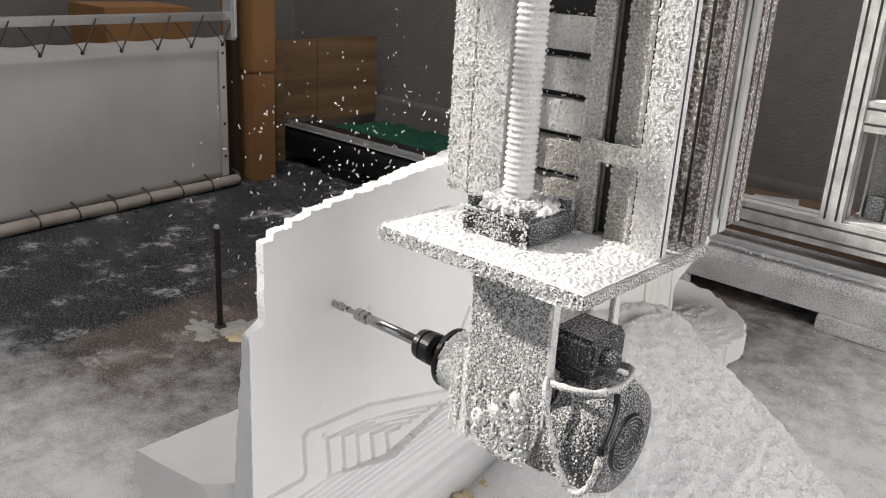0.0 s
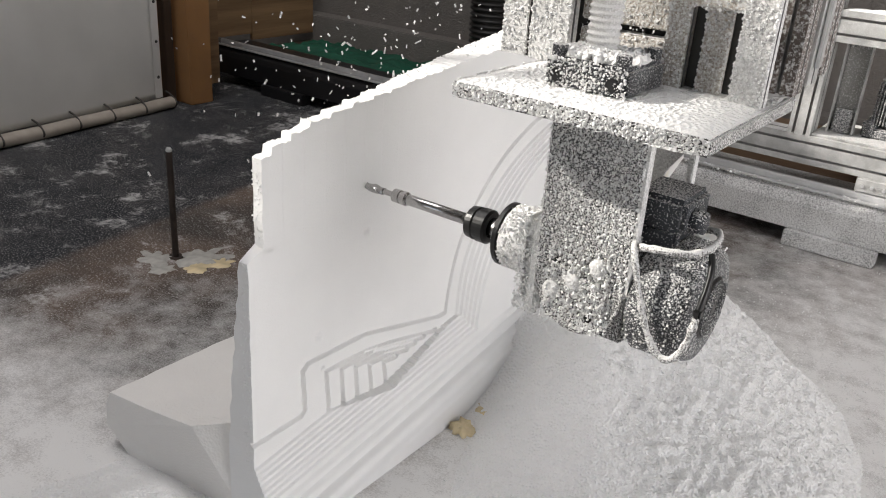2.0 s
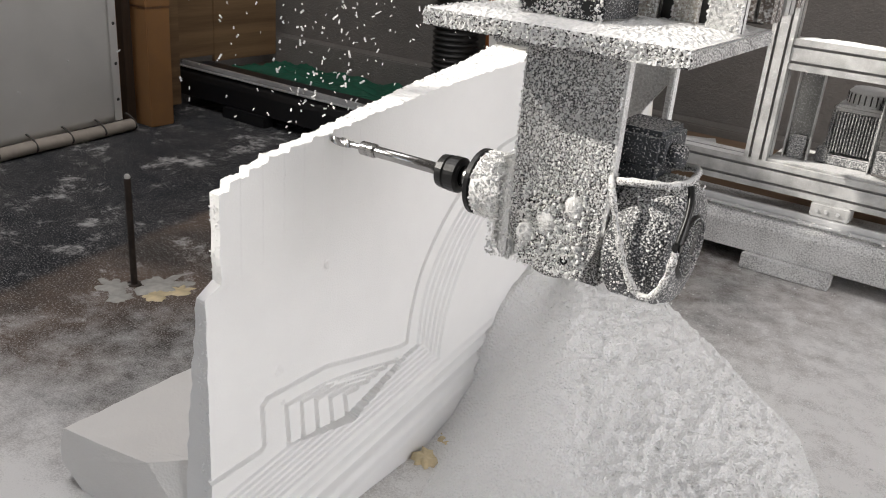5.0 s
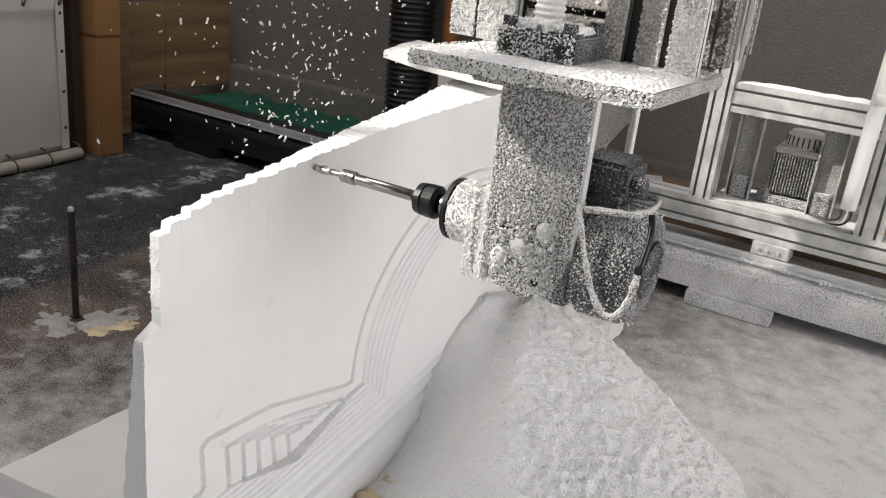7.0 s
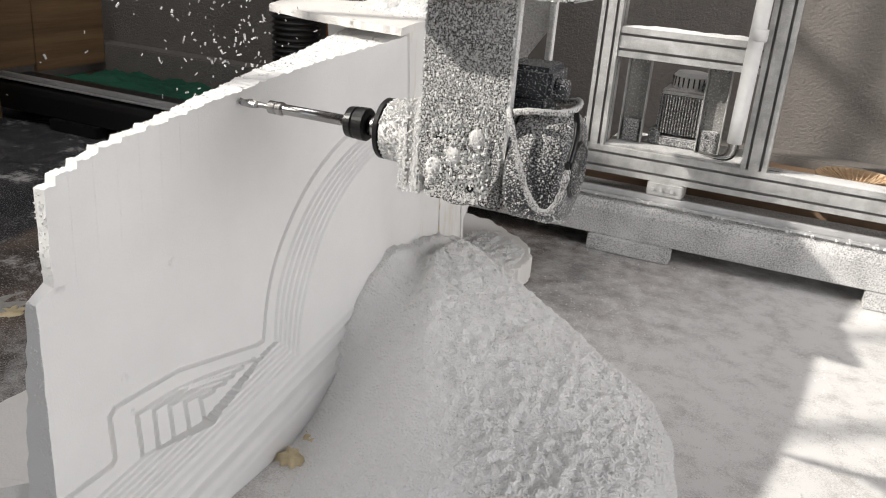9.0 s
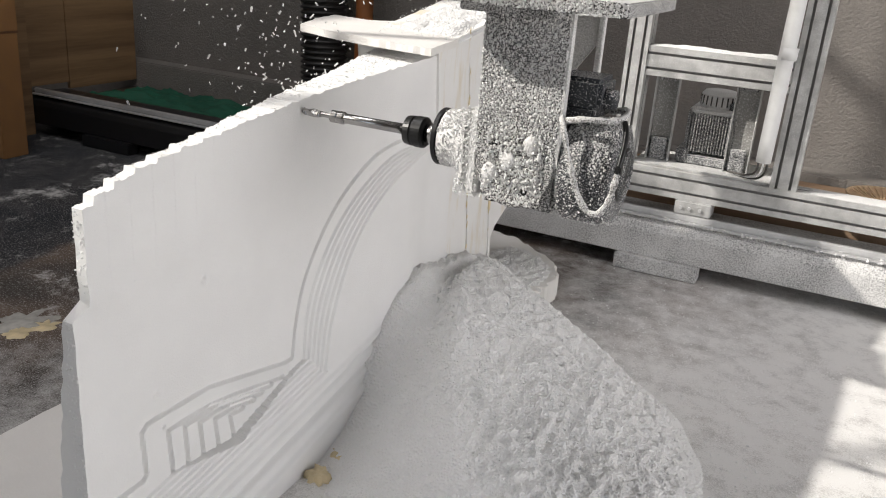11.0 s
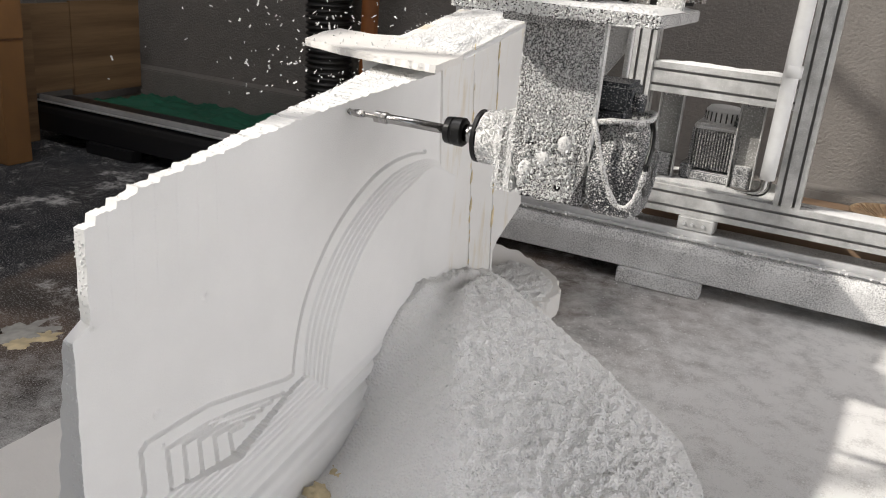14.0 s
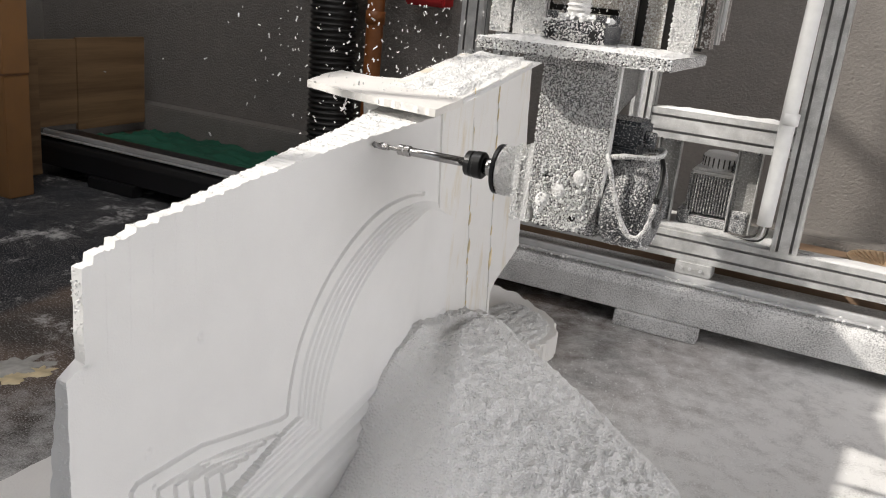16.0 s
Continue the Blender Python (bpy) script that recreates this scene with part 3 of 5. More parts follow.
# ---- tarpaulin screen ----
def tarp_screen():
    t = thing("tarpaulin_screen", (-3.3, 0, 0), "white tarpaulin laced to a rail with rolled hem", "screen")
    t.location.x, t.rotation_euler.z = -3.18, radians(6.5)
    y0, y1 = -3.0, 1.47
    bm = bmesh.new()
    ny, nz = 120, 24
    V = []
    for i in range(ny + 1):
        row = []
        for j in range(nz + 1):
            y, z = y0 + (y1 - y0) * i / ny, 0.06 + 0.93 * j / nz
            sag = 0.012 * noise.noise((y * 1.7, z * 2.3, 4)) + 0.006 * noise.noise((y * 6 + z * 3, z * 2, 7))
            pull = 0.012 * abs(math.sin(math.pi * (y - y1) / 0.245)) if j == nz else 0
            row.append(bm.verts.new((sag, y, z - pull)))
        V.append(row)
    for i in range(ny):
        for j in range(nz):
            bm.faces.new((V[i][j], V[i + 1][j], V[i + 1][j + 1], V[i][j + 1]))
    r = bmesh.ops.extrude_face_region(bm, geom=bm.faces[:])
    bmesh.ops.translate(bm, vec=(-0.004, 0, 0), verts=[v for v in r["geom"] if isinstance(v, bmesh.types.BMVert)])
    bmesh.ops.recalc_face_normals(bm, faces=bm.faces[:])
    part("sheet", bm, TARP, t, smooth=True)
    part("side_hem", box(0.016, 0.020, 1.41, 1.466, 0.07, 0.97, 0.001), TARP, t)
    part("top_hem", box(0.018, 0.022, y0, 1.405, 0.90, 0.965, 0.001), TARP, t)
    for z in (0.2, 0.42, 0.66, 0.88):
        part("eyelet", lathe([(0.019, 0.011), (0.024, 0.008)], "X", (0, 1.442, z), 14), SLOT, t)
    part("top_rail", box(-0.03, 0.03, y0, 1.52, 1.085, 1.135, 0.006), ALU_CLEAN, t, "pale metal rail")
    k = 0
    y = 1.44
    while y > y0:
        part("eyelet", lathe([(0.022, 0.013), (0.027, 0.009)], "X", (0, y, 0.935), 14), SLOT, t)
        part("lacing", tube(line((0.028, y, 0.935), (0.036, y + 0.09, 1.12), 4), 0.005, 6), CORD, t)
        part("lacing", tube(line((0.028, y, 0.94), (-0.036, y - 0.10, 1.12), 4), 0.004, 6), CORD, t)
        y -= 0.245
    y = 1.50
    while y > y0:
        seg = 0.232
        pts = [Vector((0.045, y - seg * u, 0.036 + 0.002 * math.sin(9 * (y - seg * u)))) for u in (0, .02, .06, .3, .6, .94, .98, 1)]
        bm = tube(pts, 0.036, 14)
        bmesh.ops.scale(bm, vec=(1.25, 1, 1), verts=bm.verts)
        part("rolled_hem", bm, TARP_ROLL, t, smooth=True)
        part("tie", tube(smooth_path([(0.06, y, 0.005), (0.105, y, 0.035), (0.06, y + 0.006, 0.078), (0.01, y, 0.10)], 4), 0.006, 8), CORD, t, smooth=True)
        y -= 0.237
    part("post", box(-0.06, 0.0, 1.535, 1.60, 0.0, 1.6, 0.004), WOOD_DARK, t, "dark wooden post")
    part("clamp", box(-0.045, 0.05, 1.50, 1.534, 0.96, 1.24, 0.006), STEEL, t, "grey steel clamp")
    part("clamp_pin", tube(line((0.06, 1.517, 0.98), (0.06, 1.517, 1.22), 3), 0.012, 10), STEEL, t)
    return t


tarp_screen()


def carton(name, x0, x1, y0, y1, z0, z1, tape, label):
    t = thing(name, (x0, y0, z0), label, "carton")
    part("side", box(0, x1 - x0, 0, y1 - y0, 0, tape - z0, 0.006), CARD, t)
    part("lid", box(-0.004, x1 - x0 + 0.004, -0.004, y1 - y0 + 0.004, tape - z0 + 0.012, z1 - z0, 0.006), CARD, t)
    part("tape", box(-0.001, x1 - x0 + 0.001, -0.001, y1 - y0 + 0.001, tape - z0, tape - z0 + 0.012), CARD_DARK, t, "dark seam between the boxes")
    return t


carton("cardboard_box", -3.62, -3.26, 1.625, 1.80, 0.0, 1.75, 0.74, "tall brown cardboard box standing by the rail's end")
carton("cardboard_box", -4.3, -3.8, 0.9, 1.5, 0.0, 1.13, 0.60, "brown cardboard box behind the tarpaulin screen")


# ---- rod and putty on the floor ----
def threaded_rod():
    t = thing("threaded_rod", (-1.417, 0.13, 0.0), "rusty threaded steel rod standing upright on the floor", "rod")
    part("shaft", tube(line((0, 0, 0), (0, 0, 0.44), 150), 0.0125, 12, 0, (0.0088, 0.0016)), RUST, t, smooth=True)
    part("tip", lathe([(0.438, 0.011), (0.448, 0.012), (0.455, 0.008)], "Z", n=12), ALU, t)
    part("washer", lathe([(0.0, 0.03), (0.004, 0.029)], "Z", n=20), RUST, t)
    rnd = random.Random(5)
    for name, cx, cy, r, h, m, lab in (("putty_patch", -1.34, 0.20, 0.085, 0.006, PUTTY, "flat pale grey blob of dried foam glue on the floor"),
                                       ("putty_patch", -1.27, 0.12, 0.050, 0.005, GLUE, "small yellowish blob of dried glue on the floor"),
                                       ("putty_patch", -1.24, 0.21, 0.042, 0.005, GLUE, "small yellowish blob of dried glue on the floor"),
                                       ("putty_patch", -1.46, 0.06, 0.07, 0.004, PUTTY, "flat pale grey blob of dried foam glue on the floor"),
                                       ("putty_patch", -1.36, 0.02, 0.045, 0.004, PUTTY, "flat pale grey blob of dried foam glue on the floor"),
                                       ("putty_patch", 0.125, -0.03, 0.032, 0.02, GLUE, "yellow lump of expanded glue under the foam"),
                                       ("putty_patch", 0.13, 0.08, 0.03, 0.02, GLUE, "yellow lump of expanded glue under the foam")):
        bm = bmesh.new()
        c = bm.verts.new((0, 0, h))
        rings = []
        for q in (0.55, 0.85, 1.0):
            rings.append([bm.verts.new((math.cos(a) * r * q * (1 + 0.95 * noise.noise((math.cos(a) * 2.3 + cx * 9, math.sin(a) * 2.3 + cy * 9, 2))),
                                        math.sin(a) * r * q * (1 + 0.95 * noise.noise((math.cos(a) * 2.3 + cx * 9, math.sin(a) * 2.3 + cy * 9, 2))),
                                        (h * (1.05 + 0.5 * noise.noise((a * 2, q * 4, cx))) if q < 1 else 0.0005)))
                          for a in [2 * math.pi * k / 26 for k in range(26)]])
        for k in range(26):
            bm.faces.new((c, rings[0][k], rings[0][(k + 1) % 26]))
            for a, b in zip(rings, rings[1:]):
                bm.faces.new((a[k], b[k], b[(k + 1) % 26], a[(k + 1) % 26]))
        ob = tagged(part(name, bm, m, smooth=True), lab, "glue blob")
        ob.location = (cx, cy, 0)


threaded_rod()


# ---- the foam work ----
def seg_dist(p, a, b):
    ax, ay, bx, by = *a, *b
    dx, dy = bx - ax, by - ay
    t = np.clip(((p[0] - ax) * dx + (p[1] - ay) * dy) / (dx * dx + dy * dy), 0, 1)
    return np.hypot(p[0] - ax - t * dx, p[1] - ay - t * dy)


def line_dist(p, pts):
    d = seg_dist(p, pts[0], pts[1])
    for a, b in zip(pts[1:], pts[2:]):
        d = np.minimum(d, seg_dist(p, a, b))
    return d


def curve(pts, n=6):
    return [(v.x, v.y) for v in smooth_path([(a, b, 0) for a, b in pts], n)]


ARCH = curve([(0.017, 0.323), (0.030, 0.42), (0.061, 0.521), (0.115, 0.608), (0.19, 0.690), (0.283, 0.757), (0.409, 0.815), (0.522, 0.838), (0.64, 0.842), (0.73, 0.832)])
OUTER = curve([(0.060, 0.29), (0.067, 0.41), (0.096, 0.505), (0.165, 0.606), (0.258, 0.690), (0.383, 0.757), (0.519, 0.802), (0.66, 0.812), (0.78, 0.798), (0.97, 0.74)])
INNER = curve([(0.125, 0.25), (0.145, 0.37), (0.188, 0.477), (0.25, 0.580), (0.346, 0.668), (0.452, 0.725), (0.568, 0.762), (0.70, 0.776), (0.80, 0.765), (0.97, 0.70)])
BORDER = [(-0.70, 0.252), (-0.545, 0.259), (-0.536, 0.268), (-0.544, 0.380), (-0.523, 0.397), (-0.316, 0.393), (-0.005, 0.322), (0.017, 0.323)]
BARS = [[(-0.454, 0.232), (-0.465, 0.347), (-0.327, 0.343), (-0.212, 0.326), (-0.027, 0.283)],
        [(-0.402, 0.218), (-0.411, 0.330), (-0.314, 0.330), (-0.075, 0.281)],
        [(-0.348, 0.206), (-0.360, 0.313), (-0.276, 0.313), (-0.115, 0.277)],
        [(-0.291, 0.194), (-0.307, 0.296), (-0.237, 0.292), (-0.150, 0.272)],
        [(-0.232, 0.188), (-0.250, 0.277), (-0.195, 0.270)]]


def top_of(y):
    """Stepped upper edge of the panel."""
    s = math.floor((y + 0.69) / 0.062 + 0.7 * noise.noise((y * 5, 4, 4))) * 0.062 - 0.69 + 0.031
    k = 0.85 if y < -0.25 else 0.45
    s = (1 - k) * y + k * s
    base = float(np.interp(s, [-0.70, -0.66, -0.57, -0.45, -0.35, -0.16, 0.066, 0.30, 0.77, 0.97], [0.918, 0.926, 0.955, 0.982, 0.994, 1.018, 1.041, 1.060, 1.084, 1.10]))
    return base + 0.005 * noise.noise((y * 34, 0, 3)) + 0.002 * noise.noise((y * 120, 0, 9))


def left_of(z):
    """Near end of the panel, with one shoulder."""
    return (-0.655 if z > 0.712 else -0.697) + 0.003 * noise.noise((z * 22, 1, 5))


def ease(v, a, b):
    t = np.clip((v - a) / (b - a), 0, 1)
    return t * t * (3 - 2 * t)


def relief(y, z):
    """How far the milled face stands out at (y, z), on arrays."""
    p = (y, z)
    h = np.zeros_like(y)
    # milling facets, faint upright bands at the near end
    fade = ease(-y, 0.10, 0.36) * ease(z - 0.66 - 0.25 * (y + 0.6), 0.0, 0.12)
    h -= fade * 0.0011 * (((y + 0.66) / 0.062) % 1.0)
    arch_d = line_dist(p, ARCH)
    groove = 1 - ease(arch_d, 0.0025, 0.0080)
    groove = np.maximum(groove, 1 - ease(line_dist(p, BORDER), 0.0030, 0.0085))
    for bar in BARS:
        groove = np.maximum(groove, 1 - ease(line_dist(p, bar), 0.0030, 0.0080))
    # terraces of the arch band rise to the uncut inner field
    outer_d, inner_d = line_dist(p, OUTER), line_dist(p, INNER)
    inside = z < np.interp(y, [q[0] for q in OUTER], [q[1] for q in OUTER], left=-1)
    core = z < np.interp(y, [q[0] for q in INNER], [q[1] for q in INNER], left=-1)
    six = 6 * outer_d / np.maximum(outer_d + inner_d, 1e-4)
    steps = (np.floor(six) + ease(six % 1, 0.30, 0.85)) / 6
    rise = np.where(core, 1.0, np.where(inside, steps, 0.0))
    # sloping steps below the stair motif, its upper end notched
    w = z - 0.16 * y
    notch = np.where((y > -0.25) & (y < 0.0), np.floor((y + 0.25) / 0.025) * 0.025 - 0.25, y)
    w_top = np.interp(notch, [-0.70, -0.465, -0.25, 0.0, 0.07, 0.20, 0.42, 0.60], [0.322, 0.303, 0.245, 0.284, 0.286, 0.30, 0.24, 0.10])
    q = np.clip((0.305 - w) / 0.0125, 0, 7)
    low = np.where(w < w_top, (np.floor(q) + ease(q % 1, 0.35, 0.85)) / 7, 0.0)
    h += np.maximum(0.046 * rise * (1 - 0.78 * ease(y, 0.55, 0.80)), 0.046 * low)
    h -= 0.012 * groove * (low == 0)
    # sloping mouldings of the plinth
    for w0, out in ((0.200, 0.010), (0.178, -0.012), (0.166, 0.014), (0.135, -0.012), (0.122, 0.022), (0.085, 0.016)):
        h += out / (1 + np.exp(np.clip((w - w0) / 0.0022, -60, 60)))
    # dents
    for dy, dz, rr in ((-0.33, 0.675, 0.009), (-0.49, 0.452, 0.010), (-0.475, 0.36, 0.005)):
        h -= 0.008 * np.exp(-(((y - dy) ** 2 + (z - dz) ** 2) / (rr * rr)))
    return h


def thickness(y, z):
    """Depth of the panel behind its face."""
    base = np.interp(y, [-0.7, -0.4, -0.15, 0.06, 0.35, 0.6, 0.85], [0.026, 0.034, 0.058, 0.082, 0.12, 0.18, 0.24])
    return base + np.floor(np.clip(0.76 - z, 0, 0.55) / 0.07) * 0.0085


def foam_panel():
    t = thing("foam_carving", (0, 0, 0), "white foam panel milled with an arch and stair relief", "foam carving")
    n, m = 560, 340
    ys = np.linspace(0, 1, n + 1)
    Y = np.zeros((n + 1, m + 1))
    Z = np.zeros((n + 1, m + 1))
    for i in range(n + 1):
        ynom = -0.66 + (0.96 + 0.66) * ys[i]
        top = top_of(ynom)
        for j in range(m + 1):
            z = top * j / m
            lo = left_of(0.926 * j / m)
            Y[i, j] = -0.676 + 1.636 * ys[i] + (lo + 0.676) * (1 - ys[i]) ** 14
            Z[i, j] = z
    X = relief(Y, Z)
    B = -thickness(Y, Z)
    verts, faces = [], []
    for i in range(n + 1):
        for j in range(m + 1):
            verts.append((X[i, j], Y[i, j], Z[i, j]))
    off = len(verts)
    sj = 10
    rows = list(range(0, m + 1, sj))
    k = len(rows)
    for i in range(n + 1):
        for j in rows:
            verts.append((B[i, j], Y[i, j], Z[i, j]))
    f = lambda i, j: i * (m + 1) + j
    b = lambda i, jj: off + i * k + jj
    for i in range(n):
        for j in range(m):
            faces.append((f(i, j), f(i + 1, j), f(i + 1, j + 1), f(i, j + 1)))
        for jj in range(k - 1):
            faces.append((b(i, jj), b(i, jj + 1), b(i + 1, jj + 1), b(i + 1, jj)))
        faces.append((f(i, m), f(i + 1, m), b(i + 1, k - 1), b(i, k - 1)))
        faces.append((f(i + 1, 0), f(i, 0), b(i, 0), b(i + 1, 0)))
    for i, flip in ((0, False), (n, True)):
        for jj in range(k - 1):
            ring = [f(i, rows[jj] + q) for q in range(sj + 1)] + [b(i, jj + 1), b(i, jj)]
            faces.append(tuple(ring if flip else ring[::-1]))
    me = bpy.data.meshes.new("panel")
    me.from_pydata(verts, [], faces)
    me.update()
    ob = new("panel", me)
    me.materials.append(FOAM)
    ob.parent = t
    # base that spreads behind the panel
    bm = bmesh.new()
    prof = [(-0.055, 0.285), (-0.10, 0.262), (-0.19, 0.232), (-0.28, 0.208), (-0.40, 0.188), (-0.535, 0.168), (-0.556, 0.12), (-0.556, 0.06), (-0.48, 0.0), (-0.045, 0.0)]
    rings = []
    for s in range(40):
        y = -0.722 + 1.9 * s / 39
        rings.append([bm.verts.new((x + 0.004 * noise.noise((x * 30, y * 12, 0)), y + 0.01 * noise.noise((x * 9, z * 9, 3)) * (s == 0) + 0.04 * (x > -0.12) * (s == 0), z + 0.003 * noise.noise((x * 20, y * 20, 5)) * (z > 0))) for x, z in prof])
    for a, c in zip(rings, rings[1:]):
        for q in range(len(prof)):
            bm.faces.new((a[q], a[(q + 1) % len(prof)], c[(q + 1) % len(prof)], c[q]))
    bm.faces.new(rings[0])
    bm.faces.new(rings[-1])
    bmesh.ops.recalc_face_normals(bm, faces=bm.faces[:])
    part("base", bm, FOAM_ROUGH, t, "rough-cut foam base")
    # crumbs left along the upper edge
    rnd = random.Random(31)
    items = []
    for q in range(1100):
        y = -0.64 + 1.46 * rnd.random() ** 0.6
        deep = float(thickness(np.array(y), np.array(1.0)))
        sz = rnd.uniform(0.0012, 0.0028) * (0.7 + 0.5 * (y + 0.64))
        items.append(((-deep * rnd.random() ** 0.8, y, top_of(y) + rnd.uniform(-0.001, 0.002)), (sz, sz, sz * 0.8), (rnd.random() * 3, rnd.random() * 3, rnd.random() * 3)))
    for q in range(260):
        z = rnd.uniform(0.2, 0.92)
        y = left_of(z)
        sz = rnd.uniform(0.0018, 0.0035)
        items.append(((-0.03 * rnd.random(), y, z), (sz, sz, sz), (rnd.random() * 3, rnd.random() * 3, 0)))
    part("edge_dust", crumbs(items), CRUMB, t, "loose crumbs along the cut edge", kind="stuff")
    # uncut stock at the far end, glued from slabs
    edges = [0.845, 1.095, 1.31, 1.635]
    for k in range(3):
        y0, y1 = edges[k] + 0.0008, edges[k + 1] - 0.0008
        zt0, zt1 = 1.105 + 0.155 * (y0 - 0.8), 1.105 + 0.155 * (y1 - 0.8)
        bm = stock_slab(y0, y1, zt0, zt1, 0.008 + 0.0015 * k, -0.30, k, k == 2)
        part("stock_slab", bm, STOCK, t)
        if k:
            gb = bmesh.new()
            rnd = random.Random(k)
            for q in range(15):
                zq = 0.30 + 0.85 * rnd.random()
                r = rnd.uniform(0.005, 0.012) * (1.6 if 0.45 < zq < 0.7 else 0.8)
                bmesh.ops.create_icosphere(gb, subdivisions=1, radius=r, matrix=Matrix.Translation((0.008 + 0.0015 * k, edges[k] + 0.145 * (0.75 - zq) + rnd.uniform(-0.006, 0.006), zq)) @ Matrix.Diagonal((0.30, rnd.uniform(0.25, 0.7), rnd.uniform(1.0, 3.6), 1)))
            part("glue_line", gb, GLUE, t, "yellow glue seeping from the joint", smooth=True, kind="stuff")
    return t


def stock_slab(y0, y1, z0, z1, xf, xb, k, chamfer):
    bm = bmesh.new()
    ny, nz = max(4, int((y1 - y0) / 0.03)), 34
    F, B = [], []
    for i in range(ny + 1):
        y = y0 + (y1 - y0) * i / ny
        zt = z0 + (z1 - z0) * i / ny + 0.008 * noise.noise((y * 14, k, 1))
        fr, br = [], []
        for j in range(nz + 1):
            z = zt * j / nz
            yy = y
            if chamfer:
                lim = 1.632 - 0.30 * min(1.0, max(0.0, (0.43 - z) / 0.12)) + 0.010 * noise.noise((z * 14, 5, 2))
                yy = min(y, lim - 0.0004 * (ny - i))
            yy += 0.145 * (0.75 - z)                        # the block leans
            fr.append(bm.verts.new((xf + 0.003 * noise.noise((yy * 9, z * 9, k)), yy, z)))
            br.append(bm.verts.new((xb, yy, z)))
        F.append(fr)
        B.append(br)
    for i in range(ny):
        for j in range(nz):
            bm.faces.new((F[i][j], F[i + 1][j], F[i + 1][j + 1], F[i][j + 1]))
            bm.faces.new((B[i][j], B[i][j + 1], B[i + 1][j + 1], B[i + 1][j]))
        bm.faces.new((F[i][nz], F[i + 1][nz], B[i + 1][nz], B[i][nz]))
    for i in (0, ny):
        for j in range(nz):
            bm.faces.new((F[i][j], F[i][j + 1], B[i][j + 1], B[i][j]))
    bmesh.ops.recalc_face_normals(bm, faces=bm.faces[:])
    return bm


foam_panel()


def foam_offcut():
    t = thing("foam_offcut", (0, 0, 0), "thin torn white foam sheet lying on the block", "foam sheet")
    outline = [(0.085, 0.585), (-0.09, 0.615), (-0.30, 0.665), (-0.505, 0.752), (-0.60, 1.00), (-0.635, 1.17), (-0.46, 1.13), (-0.36, 1.22), (-0.20, 1.20), (0.03, 0.90), (0.06, 0.72)]
    fine = []
    for a, b in zip(outline, outline[1:] + outline[:1]):
        for k in range(8):
            u = k / 8
            x, y = a[0] + (b[0] - a[0]) * u, a[1] + (b[1] - a[1]) * u
            fine.append((x + 0.006 * noise.noise((x * 40, y * 40, 1)), y + 0.006 * noise.noise((x * 40, y * 40, 6))))
    part("sheet", prism(fine, 1.112, 1.136, "Z"), FOAM_ROUGH, t)
    bm = bmesh.new()
    nx, ny = 46, 46
    V = []
    for i in range(nx + 1):
        row = []
        for j in range(ny + 1):
            x, y = -0.29 + 0.315 * i / nx, 0.88 + 0.80 * j / ny
            z = 1.105 + 0.155 * (y - 0.8)
            e = min(1, 5 * i / nx, 5 * (nx - i) / nx, 8 * j / ny, 8 * (ny - j) / ny)
            row.append(bm.verts.new((x, y, z - 0.004 + e * (0.024 + 0.010 * noise.noise((x * 9, y * 9, 2)) + 0.007 * noise.noise((x * 30, y * 30, 2))))))
        V.append(row)
    for i in range(nx):
        for j in range(ny):
            bm.faces.new((V[i][j], V[i + 1][j], V[i + 1][j + 1], V[i][j + 1]))
    part("crumb_cover", bm, CRUMB, t, "loose white foam crumbs")
    rnd = random.Random(32)
    items = []
    for q in range(900):
        x, y = rnd.uniform(-0.29, 0.02), rnd.uniform(0.80, 1.60)
        sz = rnd.uniform(0.002, 0.0045)
        items.append(((x, y, 1.108 + 0.155 * (y - 0.8) + rnd.uniform(0.0, 0.030)), (sz, sz, sz * 0.8), (rnd.random() * 3, rnd.random() * 3, rnd.random() * 3)))
    part("dust_coat", crumbs(items), CRUMB, t, "loose white foam crumbs", kind="stuff")


foam_offcut()


HEAP_EDGE = curve([(0.10, -0.75), (0.75, -0.60), (1.12, -0.10), (1.12, 0.42), (1.0, 0.78), (0.84, 0.96), (0.57, 1.14), (0.30, 1.30), (0.16, 1.44), (0.05, 1.5)], 6)


